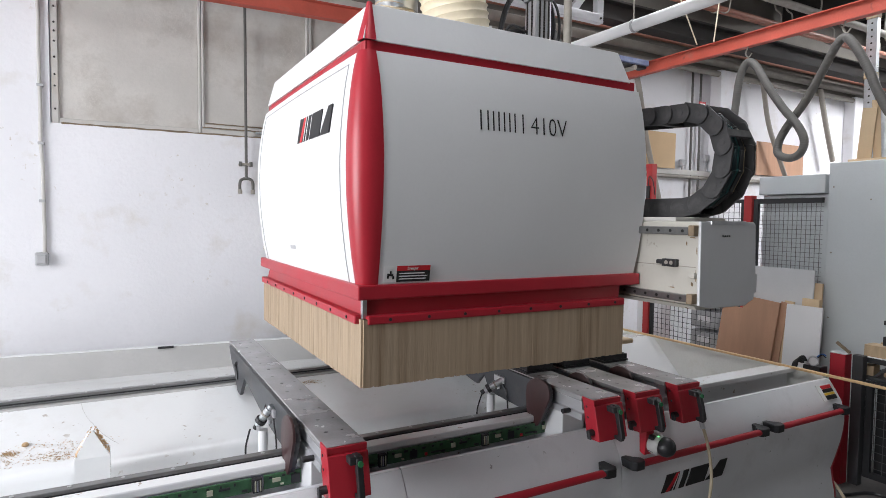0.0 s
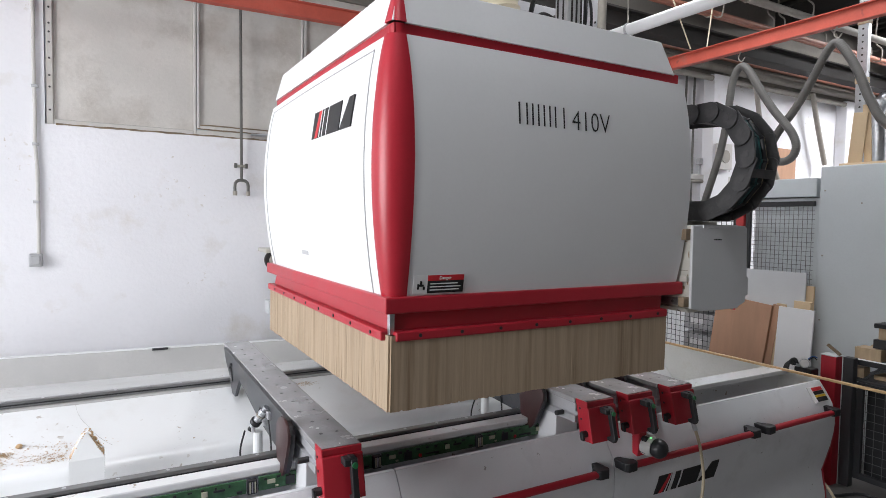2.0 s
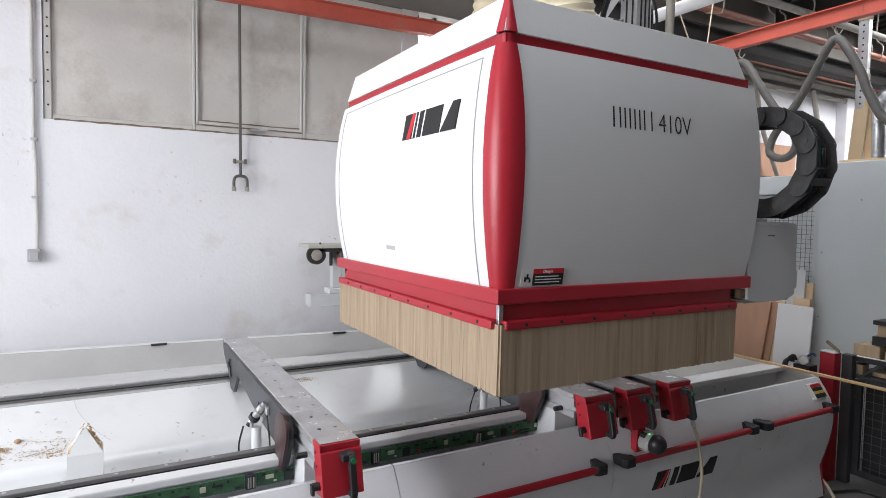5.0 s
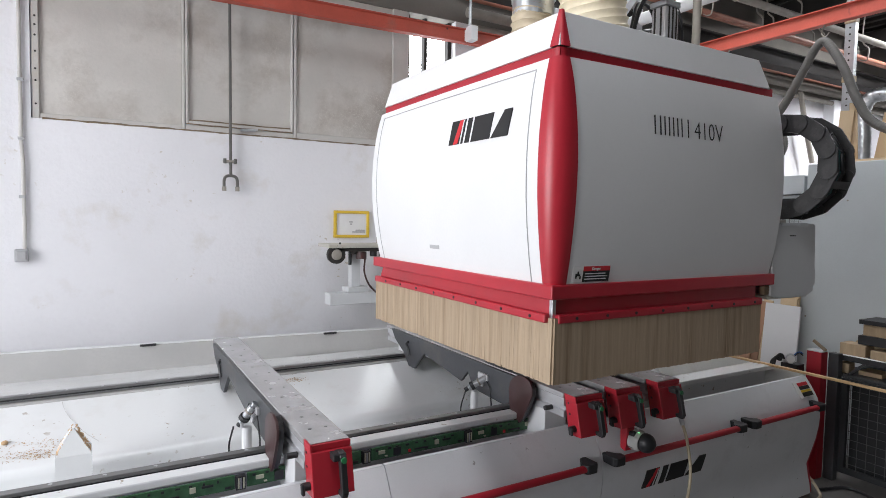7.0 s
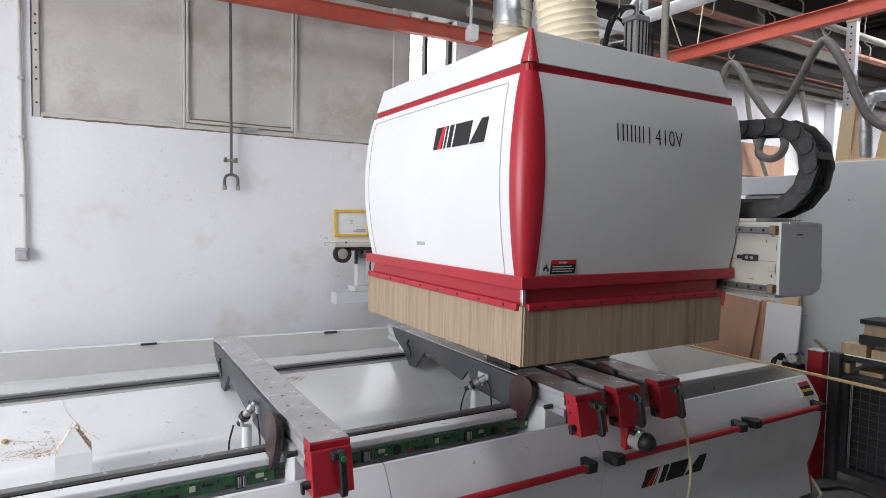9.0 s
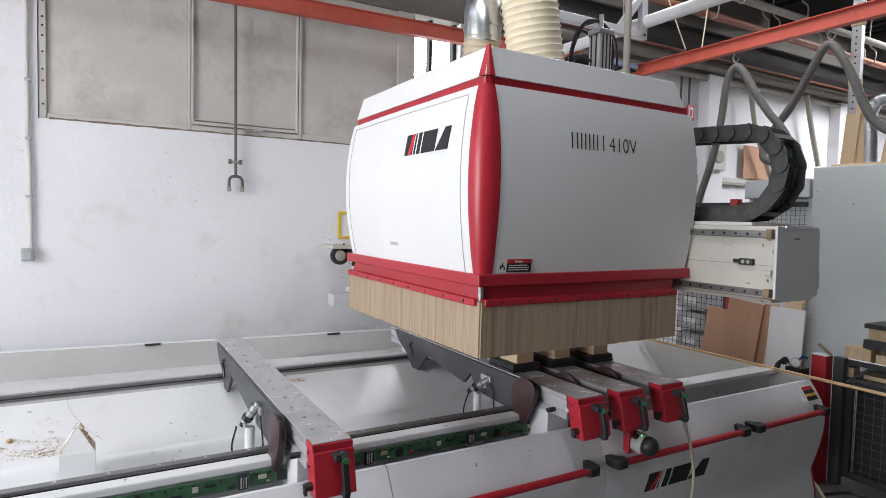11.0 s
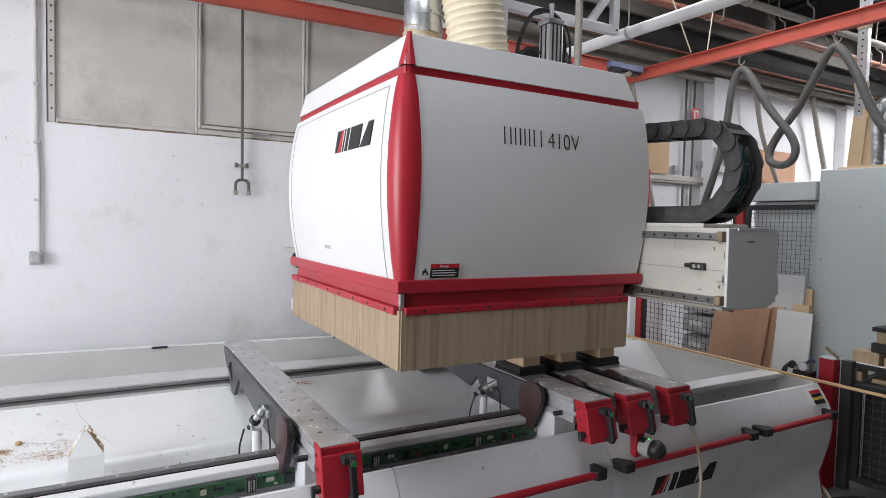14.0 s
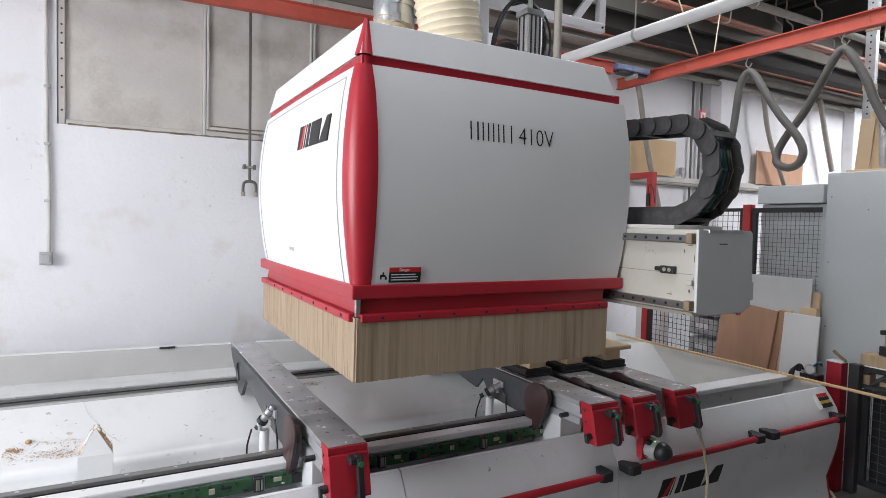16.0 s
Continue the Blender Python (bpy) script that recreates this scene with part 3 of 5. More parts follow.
    on_panel(2.328, 2.352, 0.403, 0.493, "ink_red", 0.06, lift=0.0015)
    on_panel(2.372, 2.378, 0.403, 0.493, "paper", 0.03, lift=0.0015)
    for x0, x1, ln, tp in ((2.422, 2.458, 0.022, 1.0), (2.476, 2.612, 0.022, 1.0), (2.624, 2.752, 0.022, 0.42)):
        on_panel(x0, x1, 0.402, 0.494, "ink", ln, top=tp)
    # warning stickers
    def sticker(x0, x1, z0, z1, m):
        part("sticker", prism([(2.046 - (0.745 - z1) * 0.70 - 0.009, z1), (2.046 - (0.745 - z0) * 0.70 - 0.009, z0), (2.052 - (0.745 - z0) * 0.70, z0), (2.052 - (0.745 - z1) * 0.70, z1)], "x", x0, x1), m, b)
    sticker(3.70, 3.84, 0.655, 0.735, "paper")
    part("sticker_bar", prism([(2.025, 0.732), (2.013, 0.716), (2.03, 0.716), (2.04, 0.732)], "x", 3.735, 3.838), "ink_red", b)
    for z1, z0, m in ((0.714, 0.697, "ink"), (0.694, 0.684, "yellow"), (0.682, 0.662, "ink")):
        part("sticker_bar", prism([(2.025 - (0.732 - z1) * 0.72, z1), (2.025 - (0.732 - z0) * 0.72, z0), (2.045 - (0.732 - z0) * 0.72, z0), (2.045 - (0.732 - z1) * 0.72, z1)], "x", 3.735, 3.838), m, b)
    # pyramid-topped post in the trough
    p = thing("trough_post", (-0.1, 2.9, 0.42), "white sheet post with a pointed top and sawdust on it", "post")
    loops = [[(-0.165, 2.86, 0.42), (-0.035, 2.86, 0.42), (-0.035, 2.98, 0.42), (-0.165, 2.98, 0.42)],
             [(-0.165, 2.86, 0.70), (-0.035, 2.86, 0.70), (-0.035, 2.98, 0.70), (-0.165, 2.98, 0.70)],
             [(-0.112, 2.90, 0.80), (-0.098, 2.90, 0.80), (-0.098, 2.92, 0.80), (-0.112, 2.92, 0.80)]]
    part("post", rings(loops), "bed_white", p)
    bm = bmesh.new()
    for _ in range(260):
        u = random.random() ** 0.7
        s = random.choice((-1, 1))
        c = Vector((-0.10 + s * (0.004 + 0.058 * u), 2.862 + 0.04 * (1 - u) + random.uniform(0, 0.08), 0.805 - 0.1 * u))
        r = random.uniform(0.0015, 0.0045)
        bmesh.ops.create_icosphere(bm, subdivisions=1, radius=r, matrix=Matrix.Translation(c))
    tagged(part("sawdust", bm, "sawdust", p, "sawdust clinging to the edge"), kind="stuff")
    bm = bmesh.new()
    def flakes(cx, cy, n, sx, sy):
        for _ in range(n):
            x, y = random.gauss(cx, sx), random.gauss(cy, sy)
            if y > 3.48 or y < 3.1:
                continue
            z = 0.757 + (y - 3.525) * (0.182 / 0.565)
            bmesh.ops.create_icosphere(bm, subdivisions=1, radius=random.uniform(0.001, 0.0035), matrix=Matrix.Translation((x, y, z + 0.002)) @ Matrix.Diagonal((1, 1, 0.5, 1)))
    flakes(-0.43, 3.2, 160, 0.018, 0.012)
    flakes(-0.34, 3.15, 200, 0.10, 0.03)
    flakes(-0.22, 3.13, 220, 0.05, 0.03)
    flakes(1.0, 3.46, 120, 0.03, 0.012)
    bmesh.ops.create_icosphere(bm, subdivisions=2, radius=0.014, matrix=Matrix.Translation((-0.375, 3.241, 0.673)) @ Matrix.Diagonal((1.0, 1.3, 0.7, 1)))
    for _ in range(110):  # drift between the lump and the post
        k = random.random()
        flakes(-0.375 + 0.34 * k, 3.241 - 0.06 * k, 1, 0.03, 0.012)
    ob = part("sawdust_heap", bm, "sawdust")
    alone("thread", tube(smooth_line([(-0.169, 3.518, 0.758), (-0.156, 3.446, 0.735), (-0.134, 3.379, 0.713), (-0.108, 3.327, 0.696), (-0.074, 3.255, 0.673), (-0.039, 3.201, 0.656), (-0.005, 3.159, 0.642)], 5), 0.0005, 5), "pipe_grey", "thin dark thread lying on the trough sheet", "thread")
    tagged(ob, "scattered sawdust on the trough sheet", "sawdust", kind="stuff")


# ---- cross consoles ----
def console(x0, name_label, ball=False, air=False, valve=True, steep=False, w=0.156):
    c = thing("console", (x0, 2.9, 0.77), name_label, "workpiece support", "consoles across the bed")
    prof = [(x0, 0.84), (x0 + w, 0.84), (x0 + w, 0.868), (x0 + w - 0.012, 0.872), (x0 + w - 0.012, 0.888), (x0 + w, 0.892), (x0 + w, 0.926),
            (x0, 0.926), (x0, 0.892), (x0 + 0.012, 0.888), (x0 + 0.012, 0.872), (x0, 0.868)]
    part("profile", prism(prof, "y", 1.968, 3.825), "alu", c, "grooved aluminium profile")
    top = part("top_plate", box(x0 - 0.004, x0 + w + 0.004, 1.97, 3.83, 0.926, 0.95, 0.003), "alu_dusty", c, "dusty metal top plate with holes")
    for i in range(13):
        y = 2.05 + i * 0.14
        for dx, r in ((0.045, 0.0075), (0.105, 0.0055)):
            part("hole", rod((x0 + dx + 0.012 * (i % 2), y, 0.9495), (x0 + dx + 0.012 * (i % 2), y, 0.9506), r, 8), "black", top)
    part("slot", box(x0 + w - 0.004, x0 + w + 0.010, 1.99, 3.80, 0.905, 0.938, 0.002), "black", c)
    # dark side plate with a rear lug and a notch
    pl = [(3.72, 0.945), (3.66, 0.88), (3.52, 0.815), (3.45, 0.738), (3.37, 0.738), (3.31, 0.80), (3.24, 0.865), (2.80, 0.80), (2.73, 0.875), (2.67, 0.79), (2.26, 0.775), (2.26, 0.945)]
    part("side_plate", prism(pl, "x", x0 - 0.022, x0 - 0.004, 0.002), "plate", c, "dark grey steel side plate")
    part("clamp_arm", tube(smooth_line([(x0 - 0.026, 3.45, 0.90), (x0 - 0.026, 3.48, 0.88), (x0 - 0.026, 3.45, 0.855), (x0 - 0.026, 3.43, 0.81)], 4), 0.008, 8), "black", c)
    # front lug
    lug = [(2.26, 0.945), (2.285, 0.92), (2.295, 0.87), (2.285, 0.80), (2.265, 0.755), (2.235, 0.735), (2.20, 0.74), (2.175, 0.775), (2.14, 0.84), (2.115, 0.89), (2.115, 0.925), (2.135, 0.955), (2.175, 0.968), (2.22, 0.966)]
    lug = [(y + 0.014, z + 0.008) for y, z in lug]
    shade_smooth(part("front_lug", prism(lug, "x", x0 - 0.054, x0 - 0.043, 0.003), "maroon", c, "dark maroon rounded lug"))
    shade_smooth(part("lug_spacer", prism([(2.215 + (y - 2.215) * 0.92, 0.85 + (z - 0.85) * 0.94) for y, z in lug], "x", x0 - 0.042, x0 - 0.024, 0.003), "black", c))
    shade_smooth(part("side_knob", rod((x0 - 0.04, 2.05, 0.865), (x0 + 0.0, 2.05, 0.865), 0.011), "black", c))
    part("carriage", box(x0 + 0.004, x0 + 0.135, 2.10, 2.30, 0.60, 0.838, 0.004), "white_paint", c, "white carriage block")
    part("carriage_rear", box(x0 + 0.004, x0 + 0.135, 3.5, 3.66, 0.80, 0.838, 0.004), "white_paint", c)
    for y, z in ((2.13, 0.72), (2.13, 0.69), (2.15, 0.66)):
        part("screw", rod((x0 + 0.004, y, z), (x0 + 0.0005, y, z), 0.006, 8), "black", c)
    # red end block, its foot leaning outwards, with handle
    def lean_out(ob):
        for v in ob.data.vertices:
            v.co.y -= (0.953 - (v.co.z + ORIGIN[c.name].z)) * 0.24
        return ob

    blk = lean_out(part("end_block", prism([(1.966, 0.9255), (1.893, 0.9255), (1.893, 0.782), (1.972, 0.778)], "x", x0 - 0.003, x0 + w + 0.003, 0.003), "red", c, "red end block with a black clamp handle"))
    lean_out(part("block_cheek", prism([(1.966, 0.926), (1.966, 0.951), (1.896, 0.951), (1.896, 0.926)], "x", x0 - 0.003, x0 - 0.0045 + 0.006, 0.0), "red", blk))
    part("block_top", box(x0 + 0.003, x0 + w + 0.003, 1.897, 1.966, 0.926, 0.948, 0.002), "red", blk)
    part("cover_plate", box(x0 + 0.002, x0 + w + 0.001, 1.906, 1.969, 0.9485, 0.9515, 0.001), "alu_dusty", c)
    hx = x0 + 0.082
    lean_out(part("handle", prism([(1.893, 0.926), (1.862, 0.93), (1.846, 0.915), (1.846, 0.80), (1.858, 0.782), (1.893, 0.785), (1.893, 0.80), (1.868, 0.802), (1.866, 0.815), (1.866, 0.90), (1.893, 0.905)], "x", hx, hx + 0.022, 0.003), "black", blk))
    lean_out(part("handle_grip", box(hx - 0.022, hx + 0.026, 1.852, 1.893, 0.90, 0.925, 0.005), "black", blk))
    shade_smooth(lean_out(part("button", rod((hx + 0.012, 1.846, 0.905), (hx + 0.012, 1.840, 0.905), 0.0095), "green", blk, "green push button")))
    shade_smooth(lean_out(part("knob", rod((x0 - 0.003, 1.925, 0.815), (x0 - 0.026, 1.925, 0.815), 0.013), "black", blk)))
    lean_out(part("lever", box(x0 - 0.034, x0 - 0.022, 1.915, 1.935, 0.79, 0.825, 0.004), "black", blk))
    for dy, dz in ((1.945, 0.915), (1.945, 0.87), (1.94, 0.80)):
        lean_out(part("screw", rod((x0 - 0.003, dy, dz), (x0 - 0.005, dy, dz), 0.005, 8), "black", blk))
    if valve:
        y = 2.60
        part("stop_post", rod((x0 - 0.06, y, 0.56), (x0 - 0.06, y, 0.80), 0.021, 16), "white_paint", c, "white round post")
        lo, hi = (Vector((x0 - 0.082, y, 0.825)), Vector((x0 - 0.042, y - 0.04, 0.90))) if steep else (Vector((x0 - 0.105, y - 0.01, 0.825)), Vector((x0 - 0.025, y - 0.06, 0.885)))
        way = (hi - lo).normalized()
        v = part("stop_cylinder", rod(lo, hi, 0.017), "galvanised", c, "silver pneumatic stop")
        shade_smooth(v)
        part("fitting", rod(lo, lo - way * 0.022, 0.012), "black", v)
        part("fitting", rod(hi, hi + way * 0.018, 0.012), "galvanised", v)
        part("collar", rod(lo + way * 0.016, lo + way * 0.034, 0.024), "black", v)
        part("collar", rod(lo + way * 0.060, lo + way * 0.068, 0.020), "pipe_grey", v)
        shade_smooth(part("air_line", tube(smooth_line([(x0 - 0.115, y, 0.81), (x0 - 0.13, y + 0.02, 0.72), (x0 - 0.12, y + 0.03, 0.63), (x0 - 0.10, y + 0.02, 0.56)], 5), 0.004, 6), "black", v))
        part("stop_foot", box(x0 - 0.10, x0 - 0.02, y - 0.03, y + 0.05, 0.45, 0.56, 0.004), "white_paint", c)
        part("stop_arm", box(x0 - 0.036, x0 - 0.022, y - 0.08, y + 0.01, 0.868, 0.90, 0.003), "alu", c)
        shade_smooth(part("air_line", tube(smooth_line([(x0 - 0.03, y - 0.055, 0.875), (x0 - 0.035, y - 0.10, 0.84), (x0 - 0.03, y - 0.11, 0.78), (x0 - 0.03, y - 0.12, 0.70)], 5), 0.004, 6), "black", v))
        for q in (0.25, 0.75):
            part("port", rod((x0 - 0.105 + 0.08 * q, y - 0.01 - 0.05 * q, 0.81 + 0.06 * q), (x0 - 0.105 + 0.08 * q, y - 0.012 - 0.05 * q, 0.792 + 0.06 * q), 0.008, 8), "alu", v)
    if ball:
        st = part("switch_bracket", prism([(1.90, 0.757), (1.945, 0.757), (1.94, 0.655), (1.91, 0.645)], "x", x0 + 0.085, x0 + 0.135, 0.003), "red", c, "red switch bracket")
        shade_smooth(part("switch_box", tube([(x0 + 0.140, 1.915, 0.698), (x0 + 0.142, 1.875, 0.697), (x0 + 0.144, 1.862, 0.696)], [0.048, 0.050, 0.042], 24), "bed_grey", st, "grey round switch housing"), 45)
        part("switch_tab", box(x0 + 0.10, x0 + 0.135, 1.872, 1.915, 0.665, 0.742, 0.006), "black", st)
        bm = bmesh.new()
        bmesh.ops.create_uvsphere(bm, u_segments=20, v_segments=12, radius=0.045, matrix=Matrix.Translation((x0 + 0.150, 1.845, 0.695)))
        shade_smooth(part("ball_switch", bm, "black", st, "black ball-shaped switch"))
        part("indicator", rod((x0 + 0.12, 1.863, 0.742), (x0 + 0.12, 1.863, 0.746), 0.004, 8), "lens", st)
    if air:
        line = smooth_line([(x0 + 0.165, 1.90, 0.77), (x0 + 0.18, 1.885, 0.72), (x0 + 0.21, 1.875, 0.62), (x0 + 0.235, 1.87, 0.45), (x0 + 0.24, 1.90, 0.2), (x0 + 0.22, 1.88, 0.02)], 6)
        shade_smooth(part("air_hose", tube(line, 0.0075, 8), "hose_tan", c, "tan air hose hanging down"))
        shade_smooth(part("coupling", rod((x0 + 0.168, 1.896, 0.775), (x0 + 0.18, 1.885, 0.72), 0.012), "galvanised", c))


def pods():
    for k, (x, y) in enumerate(((1.873, 2.475), (2.115, 2.47), (2.385, 2.465))):
        p = thing("suction_pod", (x, y, 0.951), "black suction pod with a beech packing block", "clamping pod", "suction pods")
        part("foot", box(x - 0.088, x + 0.088, y - 0.10, y + 0.12, 0.951, 0.962, 0.002), "black", p)
        part("pod_body", box(x - 0.084, x + 0.084, y - 0.096, y + 0.116, 0.962, 0.990, 0.004), "black", p)
        part("seal", box(x - 0.07, x + 0.07, y - 0.085, y + 0.105, 0.990, 0.994, 0.001), "rubber", p)
        part("packing", box(x - 0.058, x + 0.050, y - 0.09, y + 0.06, 0.994, 1.046, 0.003), "chipboard", p, "pale beech packing block")
        if k == 2:
            part("blank", box(x - 0.085, x + 0.118, y - 0.11, y + 0.12, 1.046, 1.072, 0.010, 3), "chipboard", p, "pale wooden blank with a rounded edge")


# ---- machining head (rest pose) ----
XL, XR, YF, YR = 1.06, 2.222, 1.868, 3.20
Z_BOT, Z_STRIP, Z_CAP, Z_TOP = 1.512, 2.232, 2.264, 2.384


def bulge(z):
    return float(np.interp(z, (1.512, 1.60, 1.70, 1.80, 1.90, 2.00, 2.10, 2.17, 2.232), (0, 0.014, 0.025, 0.032, 0.034, 0.031, 0.022, 0.013, 0.0)))


def pillar_side(z):
    return float(np.interp(z, (1.512, 1.6, 1.75, 1.9, 2.05, 2.15, 2.232), (0.046, 0.046, 0.046, 0.045, 0.044, 0.043, 0.041)))


def pillar_front(z):
    return float(np.interp(z, (1.512, 1.6, 1.75, 1.9, 2.05, 2.15, 2.232), (0.052, 0.053, 0.055, 0.056, 0.053, 0.048, 0.041)))


def head():
    h = thing("machining_head", (1.06, 1.87, 1.19), "white and red hood of a router head with a bristle skirt", "machine head")
    zs = [Z_BOT + (Z_STRIP - Z_BOT) * i / 18 for i in range(19)]
    t = 0.012

    def slab(outer, inner):
        """Closed sheet from two grids of points."""
        n = len(outer[0])
        loops = [o + i[::-1] for o, i in zip(outer, inner)]
        return rings(loops)

    def front_pt(u, z, inset=0.0):
        b = bulge(z)
        x0, x1 = XL + pillar_front(z), XR + 0.6 * b
        x = x0 + (x1 - x0) * u
        sag = 0.02 * (1 - (2 * u - 1) ** 2)
        return Vector((x, YF - b - sag * 0.4 + inset, z))

    def left_pt(u, z, inset=0.0):
        b = bulge(z)
        y0, y1 = YF + pillar_side(z), YR + 1.15 * b
        y = y0 + (y1 - y0) * u
        sag = 0.02 * (1 - (2 * u - 1) ** 2)
        return Vector((XL - b - sag * 0.4 + inset, y, z))

    us = [i / 12 for i in range(13)]
    shade_smooth(part("front_cover", slab([[front_pt(u, z) for u in us] for z in zs], [[front_pt(u, z, t) for u in us] for z in zs]), "white_paint", h, "white bowed front cover"), 50)
    shade_smooth(part("side_cover", slab([[left_pt(u, z) for u in us] for z in zs], [[left_pt(u, z, t) for u in us] for z in zs]), "white_paint", h, "white bowed side cover"), 50)
    rear = [[(XR + 0.6 * bulge(z), YF - bulge(z) + 0.003, z), (XR + 0.6 * bulge(z) + 0.006, YF - bulge(z) + 0.03, z), (XR + 0.6 * bulge(z) + 0.006, YR + 1.15 * bulge(z), z), (XL - bulge(z), YR + 1.15 * bulge(z), z)] for z in zs]
    rin = [[(x - 0.012 if i < 3 else x, y + (0.0 if i < 2 else -0.012), z) for i, (x, y, z) in enumerate(l)] for l in rear]
    shade_smooth(part("rear_cover", slab(rear, rin), "white_paint", h), 50)
    # red corner pillar, lens shaped
    def pillar(zlist, side, front, out):
        loops = []
        for z in zlist:
            b = out(z)
            a, f = side(z), front(z)
            cx, cy = XL - b, YF - b
            p0, p3 = Vector((cx, YF + a, z)), Vector((XL + f, cy, z))
            p1, p2 = Vector((cx - 0.006, cy + (a + b) * 0.28, z)), Vector((cx + (f + b) * 0.28, cy - 0.006, z))
            arc = [p0 * (1 - s) ** 3 + 3 * p1 * s * (1 - s) ** 2 + 3 * p2 * s * s * (1 - s) + p3 * s ** 3 for s in (i / 10 for i in range(11))]
            loops.append(arc + [Vector((XL + f, cy + 0.02, z)), Vector((cx + 0.02, YF + a, z))])
        return rings(loops)
    shade_smooth(part("corner_pillar", pillar(zs, pillar_side, pillar_front, lambda z: bulge(z) + 0.004), "red", h, "red lens-shaped corner pillar"), 50)
    shade_smooth(part("pillar_band", pillar([Z_STRIP + 0.002, Z_CAP - 0.002], lambda z: 0.045, lambda z: 0.045, lambda z: -0.008), "red", h))
    cap_in = lambda z: 0.004 - (z - Z_CAP) * 0.255
    taper = lambda z: float(np.interp(z, (Z_CAP, Z_TOP), (0.046, 0.012))) - cap_in(z)
    shade_smooth(part("pillar_cap", pillar([Z_CAP + (Z_TOP + 0.002 - Z_CAP) * i / 6 for i in range(7)], taper, taper, cap_in), "red", h, "red tapering corner cap"), 50)
    # red shadow line under the cap
    part("strip", box(XL + 0.012, XR - 0.012, YF + 0.012, YR - 0.02, Z_STRIP - 0.004, Z_CAP + 0.004), "red", h, "red line round the hood")
    z0, z1 = Z_CAP, Z_TOP
    i1 = 0.030
    cap = rings([[(XL + 0.002, YF + 0.002, z0), (XR - 0.045, YF + 0.002, z0), (XR - 0.03, YF + 0.018, z0), (XR - 0.03, YR - 0.03, z0), (XL + 0.002, YR - 0.03, z0)],
                 [(XL + i1, YF + i1, z1 - 0.005), (XR - 0.085, YF + i1, z1 - 0.005), (XR - 0.072, YF + i1 + 0.015, z1 - 0.005), (XR - 0.07, YR - 0.055, z1 - 0.005), (XL + i1, YR - 0.055, z1 - 0.005)],
                 [(XL + i1 + 0.01, YF + i1 + 0.01, z1), (XR - 0.095, YF + i1 + 0.01, z1), (XR - 0.082, YF + i1 + 0.025, z1), (XR - 0.08, YR - 0.065, z1), (XL + i1 + 0.01, YR - 0.065, z1)]])
    part("cap", cap, "white_paint", h, "white sloping hood cap")
    # door outline on the side cover
    line = [left_pt(0.045, z, -0.001) for z in zs if z < 2.20]
    line += [left_pt(0.045 + (0.955 - 0.045) * i / 12, 2.205, -0.001) for i in range(13)]
    line += [left_pt(0.955, z, -0.001) for z in zs[::-1] if z < 2.20]
    part("door_gap", tube(line, 0.0019, 6), "ink_grey", h, "fine dark gap round the side door")
    # red collar, recessed skirt and lip
    part("collar", box(XL - 0.018, XR + 0.018, YF - 0.018, YR + 0.05, 1.466, 1.512, 0.005), "red", h, "red collar under the hood")
    sk = rings([[(XL + 0.022, YF + 0.022, 1.466), (XR - 0.05, YF + 0.022, 1.466), (XR - 0.05, YR + 0.01, 1.466), (XL + 0.022, YR + 0.01, 1.466)],
                [(XL + 0.010, YF + 0.010, 1.405), (XR - 0.07, YF + 0.010, 1.405), (XR - 0.07, YR + 0.02, 1.405), (XL + 0.010, YR + 0.02, 1.405)]])
    part("skirt", sk, "red", h, "red recessed skirt")
    for x0, x1, y0, y1 in ((XL + 0.016, XR - 0.060, YF - 0.017, YF + 0.014), (XL - 0.017, XL + 0.013, YF + 0.016, YR + 0.03), (XR - 0.076, XR - 0.056, YF + 0.02, YR + 0.03)):
        part("lip", box(x0, x1, y0, y1, 1.388, 1.416, 0.005), "red", h)
    for i in range(8):
        x = XL + 0.09 + i * 0.137
        part("screw", rod((x, YF - 0.016, 1.402), (x, YF - 0.0195, 1.402), 0.0055, 8), "black", h)
        y = YF + 0.09 + i * 0.162
        part("screw", rod((XL - 0.016, y, 1.402), (XL - 0.0195, y, 1.402), 0.0055, 8), "black", h)
    part("corner_clip", box(XL + 0.004, XL + 0.02, YF + 0.004, YF + 0.02, 1.385, 1.466, 0.002), "galvanised", h, "bare metal corner strip")
    # bristle skirt
    bx0, bx1, by0, by1 = XL + 0.004, XR - 0.068, YF - 0.004, YR + 0.032

    def bristles(a, b, out, n):
        bm = bmesh.new()
        a, b, out = Vector(a), Vector(b), Vector(out)
        d = (b - a) / n
        for i in range(n):
            p = a + d * i
            w = d * random.uniform(1.8, 3.0)
            z1 = 1.192 + random.choice((0, 0, 0, 0, 0, 0, 0, 1)) * random.uniform(0, 0.008) + random.uniform(-0.002, 0.002)
            o0 = out * random.uniform(0.006, 0.0068)
            o1 = out * random.uniform(0.006, 0.0078) + d * random.uniform(-0.9, 0.9)
            top, bot = Vector((0, 0, 1.405)), Vector((0, 0, z1))
            back = -out * 0.014
            loops = [[p + o0 + top, p + w + o0 + top, p + w + back + top, p + back + top],
                     [p + o1 + bot, p + w + o1 + bot, p + w + back + bot, p + back + bot]]
            rings(loops, bm=bm)
        return bm

